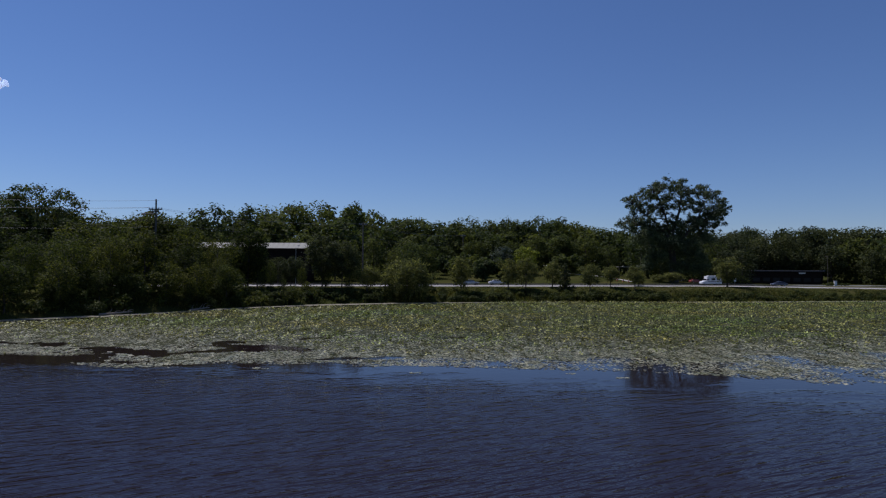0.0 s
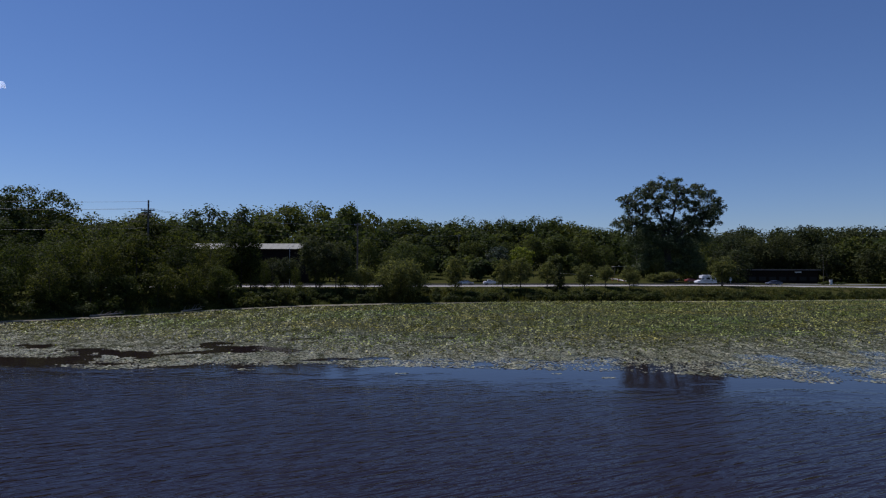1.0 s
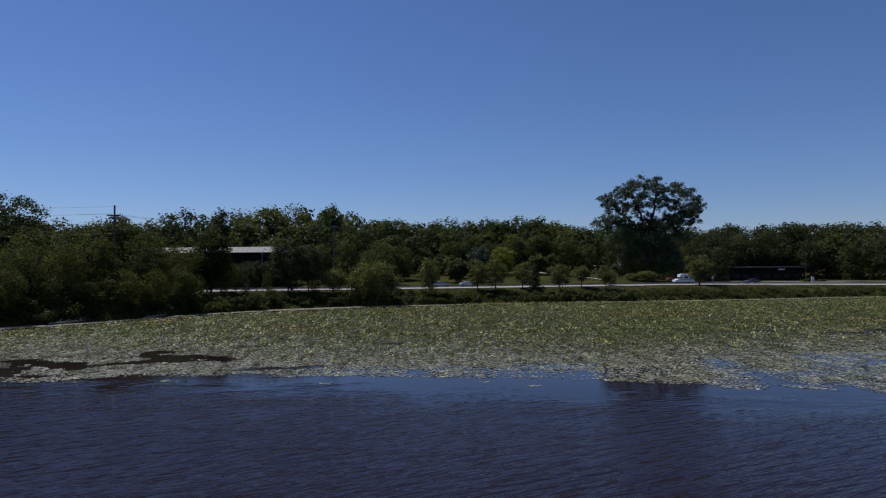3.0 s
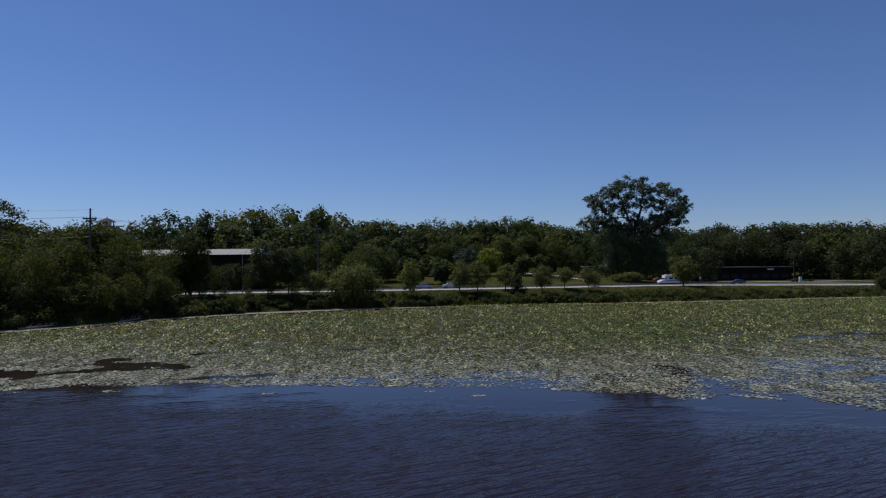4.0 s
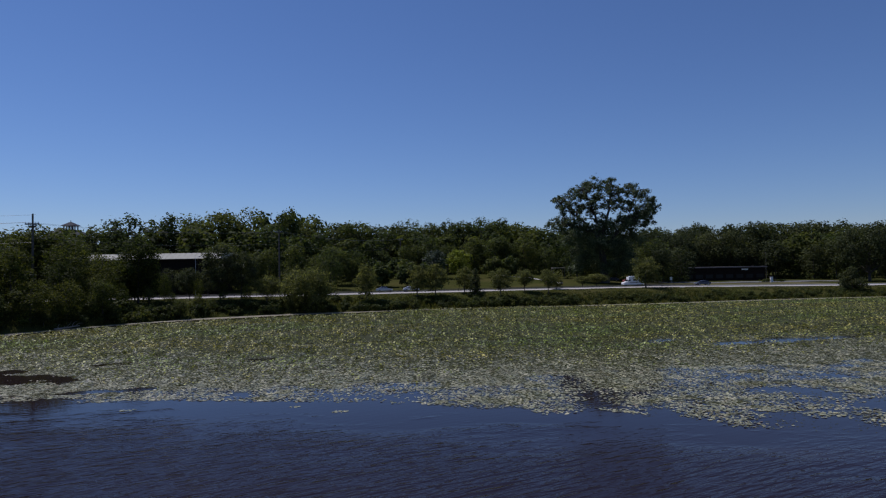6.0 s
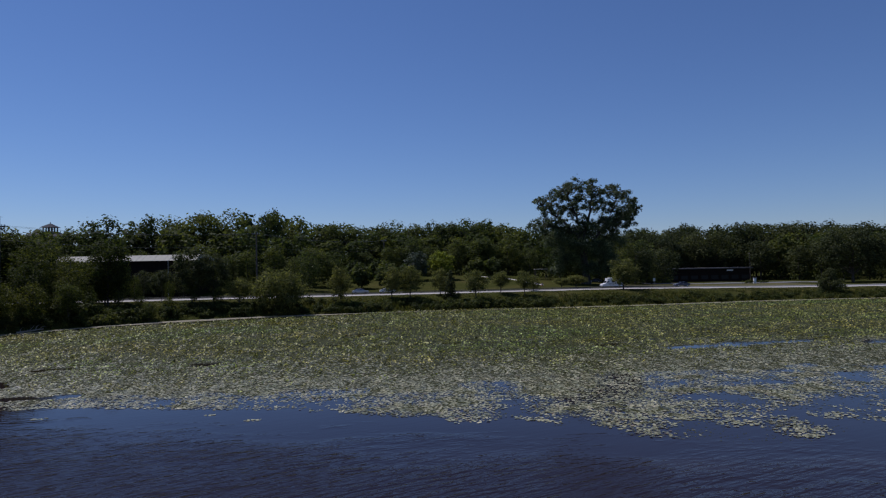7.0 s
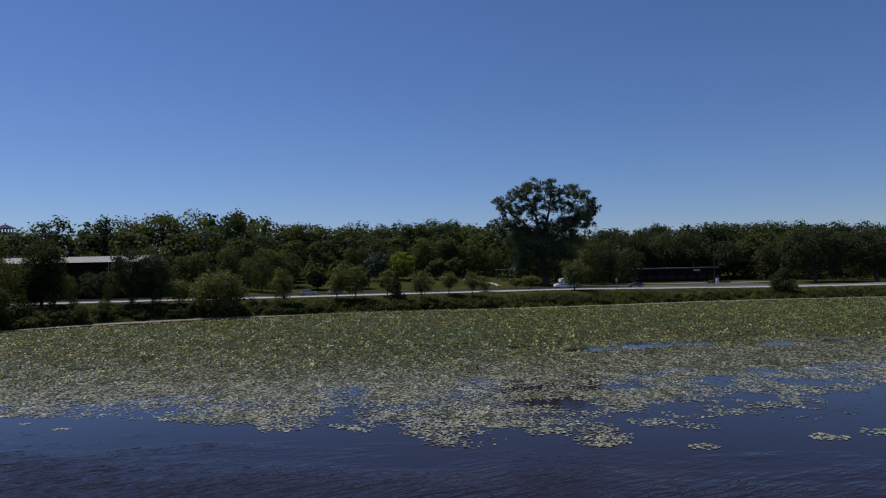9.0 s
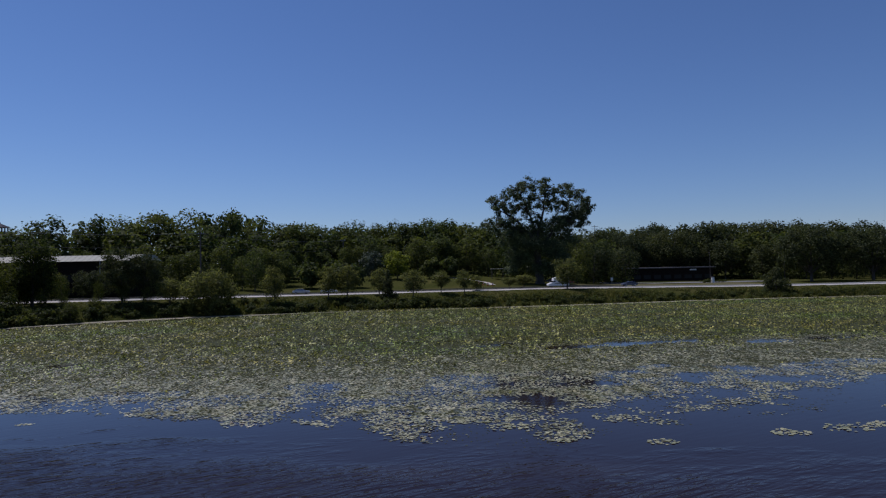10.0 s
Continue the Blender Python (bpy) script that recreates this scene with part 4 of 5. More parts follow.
# thin floating weed mat that closes the water between the pads, with ragged holes
def weed_mat(y0, y1, cell, least):
    xs, ys = np.arange(-120, 190, cell), np.arange(y0, y1, cell)
    A, B = np.meshgrid(xs, ys)
    jit = np.random.RandomState(5)
    P = np.stack([(A + jit.uniform(-0.3, 0.3, A.shape) * cell).ravel(), (B + jit.uniform(-0.3, 0.3, A.shape) * cell).ravel(), np.full(A.size, 0.005)], 1)
    n = len(xs)
    i, j = np.meshgrid(np.arange(n - 1), np.arange(len(ys) - 1))
    q = (j * n + i).ravel()
    cx, cy = P[q, 0] + cell / 2, P[q, 1] + cell / 2
    room = pad_room(cx, cy) + (value_noise(cx * 0.6, cy, 0.5, 49) - 0.5) * 0.9
    q = q[in_sight(cx, cy) & (room > least)]
    F = np.stack([q, q + 1, q + n + 1, q + n], 1)
    used = np.unique(F)
    F = np.searchsorted(used, F)
    return P[used], np.concatenate([F[:, :3], F[:, [0, 2, 3]]])


mats = [weed_mat(48, 97, 0.5, 0.95), weed_mat(97.2, 182, 1.0, 0.6)]
# small half-drowned weeds between and before the pads
x, y = scatter(43, 80, 11.0)
room = pad_room(x, y) + (value_noise(x * 0.5, y, 0.5, 47) - 0.5) * 1.2
ok = (room > r.uniform(-0.25, 0.7, len(x))) & (value_noise(x * 0.3, y, 0.2, 48) > 0.36)
x, y = x[ok], y[ok]
V, F = pads(r, x, y, r.uniform(0.035, 0.11, len(x)), np.full(len(x), 0.006), 0.0, 4)
tagged(new("water_weed", np_mesh("water_weed", *join(mats + [(V, F)]), M_MAT)), "brownish green floating weed between the lily pads", "water weed", kind="stuff")
# raised leaves standing above the water towards the shore
for y0, y1, per, r0, r1 in ((58, 100, 10.0, 0.08, 0.17), (100, 185, 7.4, 0.09, 0.19)):
    x, y = scatter(y0, y1, per)
    deep_in = y - np.interp(x, RAISED_X, RAISED_Y) + (value_noise(x * 0.6, y, 0.12, 41) - 0.5) * 22
    ok = (pad_room(x, y) > 0.6) & (r.rand(len(x)) < ease(-14, 12, deep_in) * 0.95 + 0.03)
    ok &= value_noise(x, y, 0.42, 43, 2) > r.uniform(0.14, 0.42, len(x))
    x, y, deep_in = x[ok], y[ok], deep_in[ok]
    V, F = pads(r, x, y, r.uniform(r0, r1, len(x)), r.uniform(0.03, 0.46, len(x)) * (0.35 + 0.65 * ease(-10, 25, deep_in)), 0.45, 4, 0.25)
    tagged(new("raised_lily_leaves", np_mesh("raised_lily_leaves", V, F, M_LOTUS)), "green cupped lily leaves raised above the water", "lily leaves", kind="stuff")

# small separate clumps of pads on the open water
PAD_MESH = []
for q in range(6):
    V, F = pads(r, np.zeros(1), np.zeros(1), np.full(1, 0.065 + 0.017 * q), np.full(1, 0.010 + 0.003 * q), 0.03 + 0.012 * q, 8)
    PAD_MESH.append(np_mesh("lily_pad", V, F, M_PAD))
CLUMPS = [(53.1, 44.4, 0.6, 20), (58.8, 43.4, 0.75, 20), (67.3, 44.8, 1.0, 34), (71.3, 45.5, 1.3, 36), (73.6, 46.1, 1.1, 30), (43.4, 50.5, 1.5, 48), (47.7, 49.8, 1.2, 36), (50.1, 47.9, 1.3, 40),
          (57.7, 49.6, 1.4, 40), (37.0, 50.1, 0.4, 7), (15.9, 52.2, 0.5, 8), (12.0, 54.2, 0.3, 5), (-1.0, 54.2, 0.5, 8)]
for cx, cy, rad, count in CLUMPS:
    clump = thing("lily_pad_clump", (cx, cy, 0), "small floating clump of dull green lily pads", "lily pads", "separate lily pad clumps")
    for q in range(int(count * 1.8)):
        ob = child("lily_pad", PAD_MESH[q % 6], clump)
        aa, dd = rng.random() * 6.283, rad * rng.random() ** 0.6
        ob.matrix_basis = pose(math.cos(aa) * dd * 1.25, math.sin(aa) * dd * 0.8, 0.0004 * q, 0, 0, rng.random() * 360)


# ---- poles, wires, rail ----
def utility_pole(x, y, top, arms, label):
    z0 = gz(x, y)
    ob = thing("utility_pole", (x, y, z0), label, "utility pole", "utility poles")
    h = top - z0
    V, F = tube([(0, 0, -0.3), (0, 0, h * 0.5), (0, 0, h)], [0.27, 0.23, 0.18], 8)
    child("pole", np_mesh("pole", V, F, M_POLE), ob)
    box_part("cap", -0.13, -0.13, h - 0.02, 0.13, 0.13, h + 0.05, M_POLE, ob)
    for az, half in arms:
        arm = box_part("crossarm", -half, -0.34, az - z0 - 0.14, half, -0.16, az - z0 + 0.14, M_POLE, ob)
        for ix in (-0.9, -0.45, 0.45, 0.9):
            bm = bmesh.new()
            bmesh.ops.create_cone(bm, cap_ends=True, segments=8, radius1=0.09, radius2=0.05, depth=0.3, matrix=Matrix.Translation((ix * half, -0.25, az - z0 + 0.28)))
            part("insulator", bm, M_STEEL, arm)
    return ob


utility_pole(-62.8, 143, 23.6, [(21.4, 1.5), (20.9, 0.8)], "tall dark wooden utility pole with a crossarm")
utility_pole(-23.8, 201, 22.6, [(21.9, 1.1)], "grey wooden utility pole beside the road")
utility_pole(9.8, 272, 22.6, [(21.9, 1.1)], "thin wooden utility pole on the lawn")
utility_pole(178, 517, 40.6, [(39.6, 2.6), (37.6, 2.6)], "distant wooden utility pole above the trees")


def wire(a, b, sag, r=0.022):
    t = np.linspace(0, 1, 24)[:, None]
    p = np.asarray(a, float) * (1 - t) + np.asarray(b, float) * t
    p[:, 2] -= (4 * t * (1 - t))[:, 0] * sag
    tagged(new("wire", np_mesh("wire", *tube(p, np.full(24, r), 4), M_WIRE)), "thin dark overhead power wire", "wire", "overhead wires")


for dx, dz in ((-1.35, 21.8), (1.35, 21.8), (0.7, 23.4), (0.0, 17.5)):
    wire((-62.8 + dx, 143, dz), (-150 + dx, 116, dz + 1.5), 1.6)
for dx, dz in ((-1.0, 22.2), (1.0, 22.2), (0.0, 18.5)):
    wire((-62.8 + dx, 143, min(dz, 21.6)), (-23.8 + dx, 201, dz), 1.2)
    wire((-23.8 + dx, 201, dz), (9.8 + dx, 272, dz), 1.5)


def street_lamp(x, y, top, label, material=M_STEEL):
    z0 = gz(x, y)
    ob = thing("street_lamp", (x, y, z0), label, "street lamp")
    h = top - z0
    child("pole", np_mesh("pole", *tube([(0, 0, -0.2), (0, 0, h * 0.5), (0, 0, h)], [0.10, 0.08, 0.06], 8), material), ob)
    child("arm", np_mesh("arm", *tube([(0, 0, h), (0.2, 0.5, h + 0.35), (0.4, 1.6, h + 0.45)], [0.05, 0.045, 0.04], 6), material), ob)
    box_part("lamp_head", 0.27, 1.5, h + 0.36, 0.53, 2.2, h + 0.52, material, ob, 0.03)
    return ob


street_lamp(-37.2, 168, 13.9, "slender grey steel street lamp beside the road")
street_lamp(158, 262, 13.5, "slender dark lamp post by the parking lot", M_POLE)

# guard rail along the lake side of the road
rail = thing("guard_rail", (0, 0, ROAD_Z), "weathered steel guard rail along the road", "guard rail")
xs = np.arange(-118, 104, 3.8)
for zz, nm in ((0.62, "rail"), (0.36, "rail")):
    P = np.stack([xs, road_near(xs) + PATH_W + 0.2, road_z(xs) - ROAD_Z + zz + 0.2], 1)
    V = np.concatenate([P + (0, 0, -0.07), P + (0, 0, 0.07), P + (0, 0.05, 0.07), P + (0, 0.05, -0.07)])
    n = len(xs)
    F = [(q * n + i, q * n + i + 1, ((q + 1) % 4) * n + i + 1, ((q + 1) % 4) * n + i) for q in range(4) for i in range(n - 1)]
    child(nm, np_mesh(nm, V, F, M_RAIL), rail)
bm = box(bmesh.new(), -0.08, 0, -0.6, 0.08, 0.16, 0.78, 0.015)
me = bpy.data.meshes.new("post")
bm.to_mesh(me)
bm.free()
me.materials.append(M_POLE)
for x in xs:
    child("post", me, rail).matrix_basis = pose(x, float(road_near(x)) + PATH_W + 0.26, float(road_z(x)) - ROAD_Z + 0.2)


# ---- vehicles ----
def profile_body(bm, pts, half, tuck=0.12, z_tuck=1.0):
    """A body from a side outline, narrower above z_tuck, with rounded edges."""
    sides = []
    for s in (-1, 1):
        sides.append([bm.verts.new((px, s * (half - (tuck * min(1, max(0, (pz - z_tuck) / 0.5)))), pz)) for px, pz in pts])
    bm.faces.new(sides[0])
    bm.faces.new(sides[1][::-1])
    n = len(pts)
    for i in range(n):
        bm.faces.new((sides[0][i], sides[1][i], sides[1][(i + 1) % n], sides[0][(i + 1) % n]))
    bmesh.ops.recalc_face_normals(bm, faces=bm.faces)
    bmesh.ops.bevel(bm, geom=list(bm.edges), offset=0.05, segments=2, affect="EDGES", clamp_overlap=True)
    return bm


def wheels(ob, places, half, r):
    for wx in places:
        for s in (-1, 1):
            bm = bmesh.new()
            m = Matrix.Translation((wx, s * (half - 0.1), r)) @ Matrix.Rotation(radians(90), 4, "X")
            bmesh.ops.create_cone(bm, cap_ends=True, segments=18, radius1=r, radius2=r, depth=0.22, matrix=m)
            tyre = part("wheel", bm, M_TYRE, ob)
            bm = bmesh.new()
            m = Matrix.Translation((wx, s * (half + 0.005), r)) @ Matrix.Rotation(radians(90), 4, "X")
            bmesh.ops.create_cone(bm, cap_ends=True, segments=14, radius1=r * 0.6, radius2=r * 0.5, depth=0.04, matrix=m)
            part("rim", bm, M_STEEL, tyre)


def panel(name, pts, y, thick, material, ob):
    """A flat pane on the car's side, from a side outline."""
    bm = bmesh.new()
    a = [bm.verts.new((px, y, pz)) for px, pz in pts]
    f = bm.faces.new(a)
    ext = bmesh.ops.extrude_face_region(bm, geom=[f])
    bmesh.ops.translate(bm, vec=(0, thick, 0), verts=[v for v in ext["geom"] if isinstance(v, bmesh.types.BMVert)])
    bmesh.ops.recalc_face_normals(bm, faces=bm.faces)
    return part(name, bm, material, ob)


def car(x, y, turn, paint, label, z=None):
    ob = thing("car", (x, y, (float(road_z(x)) + 0.34) if z is None else z), label, "car", "cars", turn)
    pts = [(-2.3, 0.35), (2.3, 0.35), (2.38, 0.62), (2.2, 0.86), (1.15, 0.98), (0.45, 1.44), (-1.0, 1.47), (-1.85, 1.05), (-2.3, 0.98), (-2.38, 0.6)]
    part("body", profile_body(bmesh.new(), pts, 0.9, 0.16, 0.95), paint, ob)
    for s in (-1, 1):
        panel("side_window", [(0.95, 1.02), (0.40, 1.37), (-0.22, 1.40), (-0.22, 1.02)], s * 0.80, s * 0.025, M_GLASS, ob)
        panel("side_window", [(-0.32, 1.02), (-0.32, 1.40), (-0.95, 1.40), (-1.55, 1.04)], s * 0.80, s * 0.025, M_GLASS, ob)
        box_part("headlight", 2.28, s * 0.62 - 0.16, 0.62, 2.39, s * 0.62 + 0.16, 0.78, M_LAMP, ob, 0.02)
        box_part("tail_light", -2.39, s * 0.68 - 0.14, 0.7, -2.29, s * 0.68 + 0.14, 0.88, M_REDPAINT, ob, 0.02)
        box_part("door_handle", -0.3, s * 0.9 - 0.02, 0.86, -0.12, s * 0.9 + 0.02, 0.9, M_STEEL, ob)
    box_part("windscreen", 0.50, -0.66, 1.04, 0.98, 0.66, 1.36, M_GLASS, ob, 0.04)
    box_part("rear_window", -1.66, -0.62, 1.1, -1.2, 0.62, 1.36, M_GLASS, ob, 0.04)
    wheels(ob, (1.42, -1.4), 0.9, 0.33)
    return ob


def camper_van(x, y, turn, label):
    ob = thing("camper_van", (x, y, float(road_z(x)) + 0.34), label, "van", turn=turn)
    pts = [(-3.2, 0.4), (3.1, 0.4), (3.2, 0.75), (3.05, 1.05), (2.2, 1.25), (1.55, 2.0), (1.5, 2.75), (-3.2, 2.75), (-3.25, 1.4)]
    part("body", profile_body(bmesh.new(), pts, 1.08, 0.08, 1.2), M_WHITE, ob)
    box_part("roof_pod", -2.6, -0.8, 2.72, 0.9, 0.8, 2.92, M_WHITE, ob, 0.06)
    for s in (-1, 1):
        panel("side_window", [(2.0, 1.35), (1.55, 1.9), (1.0, 1.9), (1.0, 1.35)], s * 1.02, s * 0.03, M_GLASS, ob)
        panel("side_window", [(0.2, 1.5), (0.2, 2.1), (-1.0, 2.1), (-1.0, 1.5)], s * 1.02, s * 0.03, M_GLASS, ob)
        panel("side_window", [(-1.5, 1.5), (-1.5, 2.1), (-2.6, 2.1), (-2.6, 1.5)], s * 1.02, s * 0.03, M_GLASS, ob)
        panel("stripe", [(1.3, 1.0), (1.3, 1.16), (-3.1, 1.16), (-3.1, 1.0)], s * 1.075, s * 0.02, M_DARKPAINT, ob)
        box_part("headlight", 3.02, s * 0.75 - 0.16, 0.72, 3.19, s * 0.75 + 0.16, 0.92, M_LAMP, ob, 0.02)
    box_part("windscreen", 1.62, -0.85, 1.35, 2.1, 0.85, 1.95, M_GLASS, ob, 0.05)
    wheels(ob, (2.1, -1.9), 1.05, 0.38)
    return ob


def road_at(x, f):
    return float(road_near(x)) + PATH_W + 0.6 + f * (ROAD_W - PATH_W - 0.6)


camper_van(83.6, road_at(83.6, 0.7), 187, "white camper van driving on the lakeside road")
car(16.9, road_at(16.9, 0.3), 7, M_WHITE, "white sedan driving on the lakeside road")
car(9.3, road_at(9.3, 0.3), 7, M_SILVER, "silver car driving on the lakeside road")
car(106, road_at(106, 0.7), 186, M_DARKPAINT, "dark blue car driving on the lakeside road")
car(95.5, 240, 12, M_REDPAINT, "dull red car parked under the cottonwood", gz(95.5, 240) + 0.02)
car(91, 246, 160, M_DARKPAINT, "dark car parked under the cottonwood", gz(91, 246) + 0.02)


# ---- buildings ----
def road_building():
    x0, x1, y0, y1 = -82.0, -40.6, 195.0, 209.0
    z0 = gz(-60, 197) - 0.6
    ob = thing("road_building", (0, 0, z0), "long dark two-storey building with a pale metal roof edge", "building")
    h = 14.25 - z0
    t = 0.3
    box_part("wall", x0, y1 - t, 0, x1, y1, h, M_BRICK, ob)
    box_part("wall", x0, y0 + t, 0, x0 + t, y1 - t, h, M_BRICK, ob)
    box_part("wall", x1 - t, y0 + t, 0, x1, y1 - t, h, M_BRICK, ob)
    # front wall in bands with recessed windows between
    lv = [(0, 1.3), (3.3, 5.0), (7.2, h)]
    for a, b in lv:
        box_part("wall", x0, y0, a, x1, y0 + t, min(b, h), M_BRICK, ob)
    bay = (x1 - x0) / 14
    for a, b in ((1.3, 3.3), (5.0, 7.2)):
        for i in range(15):
            px = x0 + i * bay
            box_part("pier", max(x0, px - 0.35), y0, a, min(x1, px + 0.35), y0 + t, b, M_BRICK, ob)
        for i in range(14):
            win = box_part("window", x0 + i * bay + 0.35, y0 + 0.18, a, x0 + (i + 1) * bay - 0.35, y0 + 0.22, b, M_GLASS, ob)
            box_part("mullion", x0 + (i + 0.5) * bay - 0.04, y0 + 0.12, a, x0 + (i + 0.5) * bay + 0.04, y0 + 0.18, b, M_POLE, win)
    bm = bmesh.new()
    a = [bm.verts.new(v) for v in ((x0 - 1.2, y0 - 1.4, h), (x1 + 1.2, y0 - 1.4, h), (x1 + 1.2, y1 + 1.4, h), (x0 - 1.2, y1 + 1.4, h))]
    b = [bm.verts.new(v) for v in ((x0 - 1.0, y0 + 2.6, h + 1.75), (x1 + 1.0, y0 + 2.6, h + 1.75), (x1 + 0.9, y1 - 2.6, h + 1.75), (x0 - 0.9, y1 - 2.6, h + 1.75))]
    bm.faces.new(a[::-1])
    bm.faces.new(b)
    for i in range(4):
        bm.faces.new((a[i], a[(i + 1) % 4], b[(i + 1) % 4], b[i]))
    roof = part("roof", bm, M_ROOF, ob, "pale metal roof edge")
    i = x0 - 0.6
    while i < x1 + 1:
        bm = bmesh.new()
        box(bm, -0.03, 0.05, -0.02, 0.03, 4.3, 0.06)
        bmesh.ops.transform(bm, matrix=pose(i, y0 - 1.4, h, math.degrees(math.atan2(1.75, 4.0))), verts=bm.verts)
        part("seam", bm, M_ROOF, roof)
        i += 1.6
    return ob


road_building()


def low_building():
    x0, x1, y0, y1 = 125.0, 170.0, 286.0, 300.0
    z0 = gz(150, 286) - 0.4
    ob = thing("low_building", (0, 0, z0), "long low dark brick building with a flat roof", "building")
    h = 7.6 - z0
    t = 0.3
    for q in ((x0, y1 - t, x1, y1), (x0, y0 + t, x0 + t, y1 - t), (x1 - t, y0 + t, x1, y1 - t)):
        box_part("wall", q[0], q[1], 0, q[2], q[3], h, M_BRICK, ob)
    for a, b in ((0, 1.5), (3.2, h)):
        box_part("wall", x0, y0, a, x1, y0 + t, b, M_BRICK, ob)
    bay = (x1 - x0) / 10
    for i in range(11):
        px = x0 + i * bay
        box_part("pier", max(x0, px - 0.6), y0, 1.5, min(x1, px + 0.6), y0 + t, 3.2, M_BRICK, ob)
    for i in range(10):
        box_part("window", x0 + i * bay + 0.6, y0 + 0.18, 1.5, x0 + (i + 1) * bay - 0.6, y0 + 0.22, 3.2, M_GLASS, ob)
    box_part("roof", x0 - 0.8, y0 - 0.8, h, x1 + 0.8, y1 + 0.8, h + 0.45, M_SLAB, ob, 0.03, "grey flat roof edge")
    box_part("sign_panel", 159.5, y0 - 0.12, h - 1.05, 162.4, y0 - 0.01, h - 0.5, M_WHITE, ob, 0.02, "plain white sign panel")
    return ob


low_building()

def hill_house():
    x0, x1, y0, y1 = -113.5, -101.5, 232.0, 241.0
    z0 = gz(-107, 236) - 0.5
    ob = thing("hill_house", (0, 0, z0), "white house with a dark open cupola behind the woods", "house")
    h = 24.2 - z0
    t = 0.3
    for q in ((x0, y0, x1, y0 + t), (x0, y1 - t, x1, y1), (x0, y0 + t, x0 + t, y1 - t), (x1 - t, y0 + t, x1, y1 - t)):
        box_part("wall", q[0], q[1], 0, q[2], q[3], h, M_WHITE, ob)
    for i in range(4):
        win = box_part("window", x0 + 1.2 + i * 2.8, y0 - 0.03, h - 2.6, x0 + 2.4 + i * 2.8, y0 - 0.005, h - 0.9, M_GLASS, ob)
        box_part("sill", x0 + 1.1 + i * 2.8, y0 - 0.12, h - 2.75, x0 + 2.5 + i * 2.8, y0 - 0.005, h - 2.62, M_WHITE, win)

    def hip(bm, ax0, ay0, ax1, ay1, za, zb, inset):
        a = [bm.verts.new(v) for v in ((ax0, ay0, za), (ax1, ay0, za), (ax1, ay1, za), (ax0, ay1, za))]
        b = [bm.verts.new(v) for v in ((ax0 + inset, ay0 + inset, zb), (ax1 - inset, ay0 + inset, zb), (ax1 - inset, ay1 - inset, zb), (ax0 + inset, ay1 - inset, zb))]
        bm.faces.new(a[::-1])
        bm.faces.new(b)
        for i in range(4):
            bm.faces.new((a[i], a[(i + 1) % 4], b[(i + 1) % 4], b[i]))
        return bm

    part("roof", hip(bmesh.new(), x0 - 0.6, y0 - 0.6, x1 + 0.6, y1 + 0.6, h, h + 1.6, 3.4), M_SLATE, ob, "dark grey hipped roof")
    cx, cy = -106.6, 236.5
    cup = box_part("cupola", cx - 1.9, cy - 1.9, h + 1.2, cx + 1.9, cy + 1.9, h + 1.9, M_SLATE, ob, 0.0, "dark open cupola on posts")
    for dx in (-1.6, -0.55, 0.55, 1.6):
        for dy in (-1.6, 1.6):
            box_part("post", cx + dx - 0.16, cy + dy - 0.16, h + 1.9, cx + dx + 0.16, cy + dy + 0.16, h + 3.3, M_SLATE, cup)
    part("cupola_roof", hip(bmesh.new(), cx - 2.5, cy - 2.5, cx + 2.5, cy + 2.5, h + 3.3, h + 4.7, 2.2), M_SLATE, ob, "dark pyramid roof")
    box_part("finial", cx - 0.09, cy - 0.09, h + 4.7, cx + 0.09, cy + 0.09, h + 5.3, M_SLATE, ob)
    return ob


hill_house()

pier = thing("sign_pillar", (153.7, 250, gz(153.7, 250)), "white sign pillar in a dark planted bed", "sign")
box_part("pillar", -0.45, -0.4, -0.2, 0.45, 0.4, 2.1, M_WHITE, pier, 0.05)
box_part("cap", -0.6, -0.5, 2.1, 0.6, 0.5, 2.3, M_SLAB, pier, 0.04)
for dx in (-4.5, -3, -1.7, 1.8, 3.2):
    shrub(153.7 + dx, 249 + rng.uniform(-1, 1), 0.7, 1.0, "low dark shrub in the planted bed", "planted bed shrubs")
small = thing("sign_post", (114.7, 250, gz(114.7, 250)), "small white sign on a short post", "sign")
box_part("post", -0.06, -0.06, -0.1, 0.06, 0.06, 1.6, M_STEEL, small)
box_part("sign_panel", -0.45, -0.1, 1.2, 0.45, -0.06, 2.4, M_WHITE, small, 0.02)


# ---- small things of the park and the shore ----
def picnic_shelter(x, y, top, width, deep):
    z0 = gz(x, y)
    ob = thing("picnic_shelter", (x, y, z0), "small open picnic shelter with a pale flat roof", "shelter")
    h = top - z0
    box_part("roof", -width / 2, -deep / 2, h - 0.22, width / 2, deep / 2, h, M_ROOF, ob, 0.04, "pale flat roof")
    for sx in (-1, 1):
        for sy in (-1, 1):
            px, py = sx * (width / 2 - 0.3), sy * (deep / 2 - 0.3)
            box_part("post", px - 0.09, py - 0.09, -0.8, px + 0.09, py + 0.09, h - 0.22, M_POLE, ob, 0.01)
    box_part("table_top", -0.9, -0.4, 0.70, 0.9, 0.4, 0.76, M_POLE, ob, 0.01)
    for sy in (-0.75, 0.75):
        box_part("bench", -0.9, sy - 0.15, 0.42, 0.9, sy + 0.15, 0.47, M_POLE, ob, 0.01)
    return ob


picnic_shelter(70.6, 247, 9.3, 4.8, 4.0)


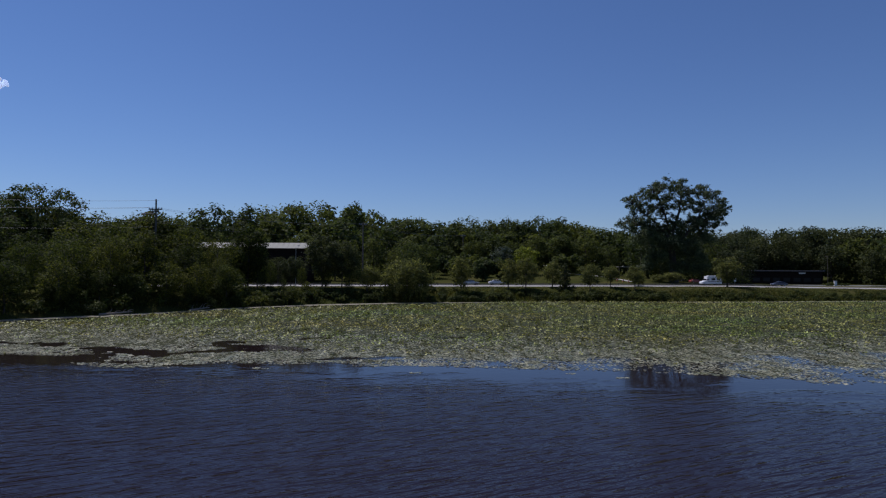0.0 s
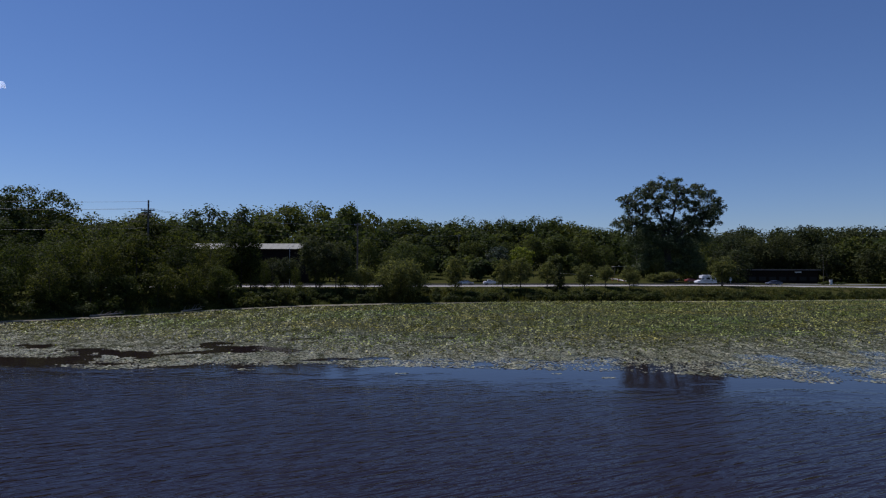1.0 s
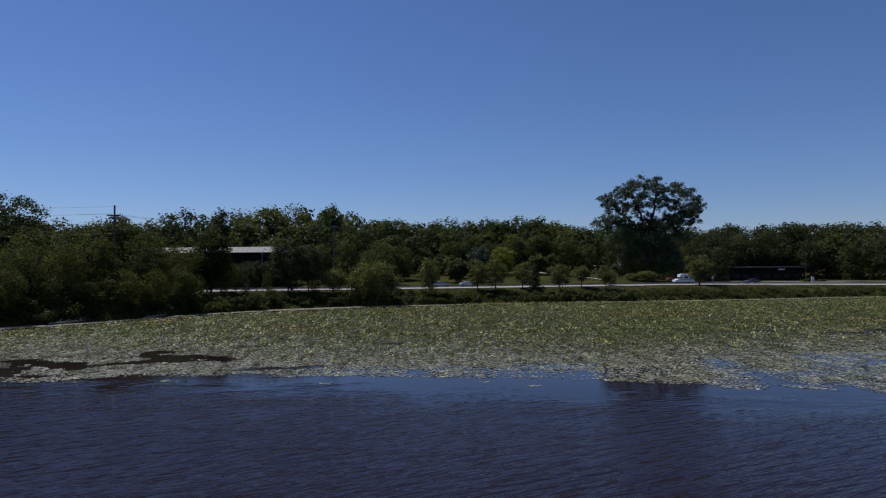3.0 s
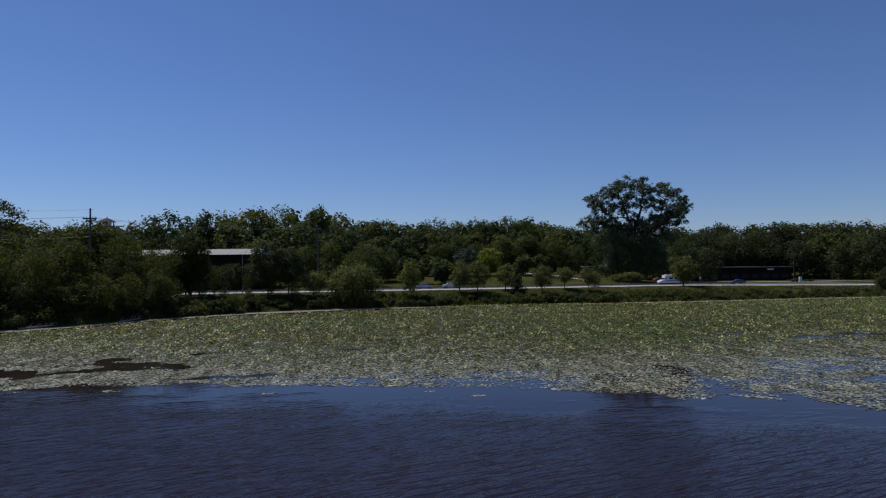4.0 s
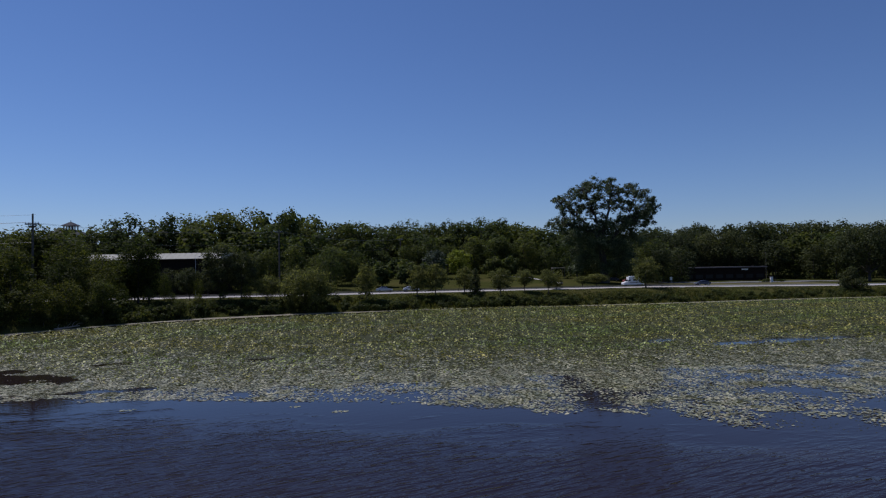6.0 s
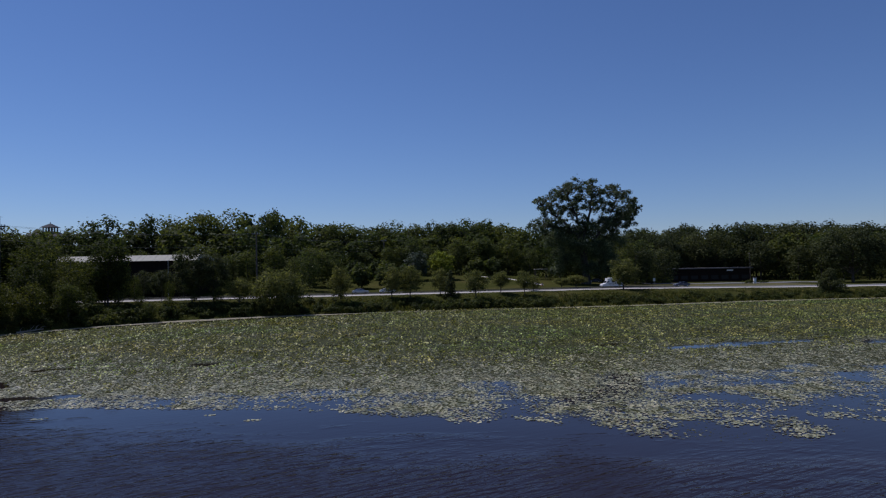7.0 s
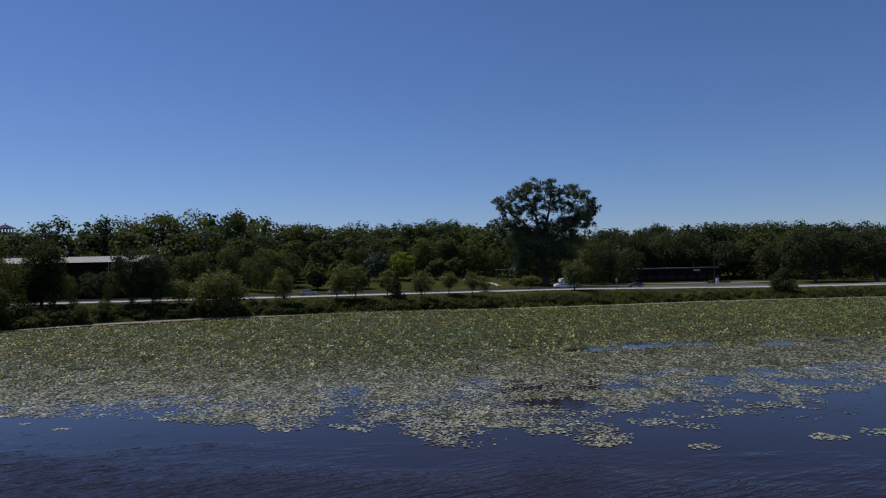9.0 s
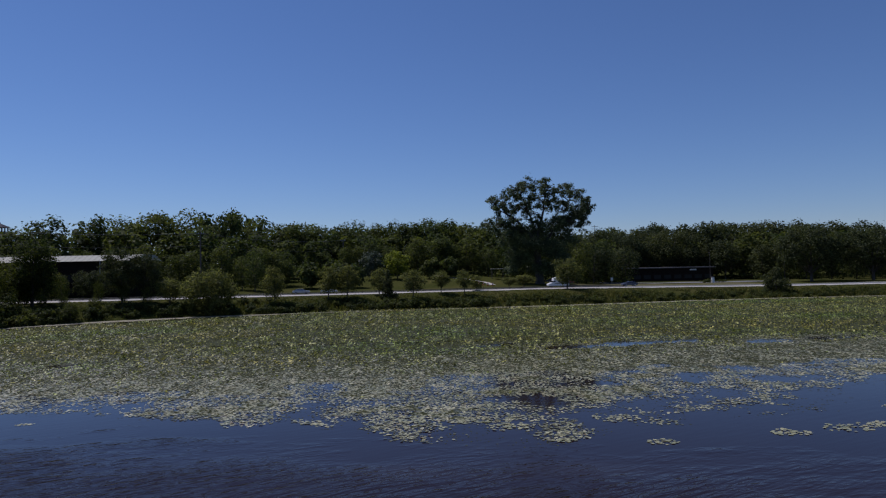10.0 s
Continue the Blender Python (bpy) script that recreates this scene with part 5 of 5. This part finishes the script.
def traffic_barrel(x, y):
    z0 = gz(x, y)
    ob = thing("traffic_barrel", (x, y, z0), "orange and white traffic barrel beside the footpath", "traffic barrel", "traffic barrels")
    for name, za, zb, ra, rb, m in (("base", -0.05, 0.08, 0.36, 0.36, M_TYRE), ("body", 0.08, 1.0, 0.29, 0.21, M_ORANGE), ("band", 0.42, 0.58, 0.268, 0.252, M_WHITE), ("band", 0.74, 0.88, 0.242, 0.228, M_WHITE)):
        bm = bmesh.new()
        bmesh.ops.create_cone(bm, cap_ends=True, segments=16, radius1=ra, radius2=rb, depth=zb - za, matrix=Matrix.Translation((0, 0, (za + zb) / 2)))
        part(name, bm, m, ob)
    return ob


for x, y in ((63.2, 221), (64.4, 218.5), (65.8, 216.4), (61.8, 223.5)):
    traffic_barrel(x, y)


def driftwood(seed, x, y, length, turn):
    """A bleached fallen trunk with broken boughs, half in the shallows."""
    g = np.random.RandomState(seed)
    ob = thing("driftwood_log", (x, y, 0.1), "bleached fallen trunk lying at the water's edge", "driftwood", "driftwood", turn)
    t = np.linspace(-0.5, 0.5, 8)
    spine = np.stack([t * length, np.sin(t * 5) * 0.25, 0.05 + (t + 0.5) * 0.3], 1)
    child("log", np_mesh("log", *tube(spine, np.linspace(0.24, 0.09, 8), 8), M_DEADWOOD), ob)
    for q in range(6):
        a = spine[g.randint(1, 7)]
        b = a + np.array([g.uniform(0.2, 1.3), g.uniform(-0.8, 0.8), g.uniform(0.2, 1.1)])
        child("bough", np_mesh("bough", *tube(bend(g, a, b, 5, 0.12), np.linspace(0.07, 0.015, 5), 5), M_DEADWOOD), ob)
    return ob


driftwood(1, -57.5, 115.6, 5.5, 38)
driftwood(3, -47.2, 128.2, 5.0, 58)


# ---- one small cloud ----
g = np.random.RandomState(2)
bm = bmesh.new()
for q in range(22):
    rr = g.uniform(4, 11)
    bmesh.ops.create_icosphere(bm, subdivisions=2, radius=rr, matrix=Matrix.Translation((g.normal(0, 16), g.normal(0, 10), g.normal(0, 7) + 4)))
for v in bm.verts:
    v.co += Vector((noise.noise(v.co * 0.12), noise.noise(v.co * 0.12 + Vector((9, 0, 0))), noise.noise(v.co * 0.12 + Vector((0, 9, 0))))) * 5
me = bpy.data.meshes.new("cloud")
bm.to_mesh(me)
bm.free()
me.materials.append(M_CLOUD)
cloud = new("cloud", smooth(me))
cloud.location = (-1728, 2500, 709)
tagged(cloud, "small wispy white cloud in the clear sky", "cloud", kind="structure")
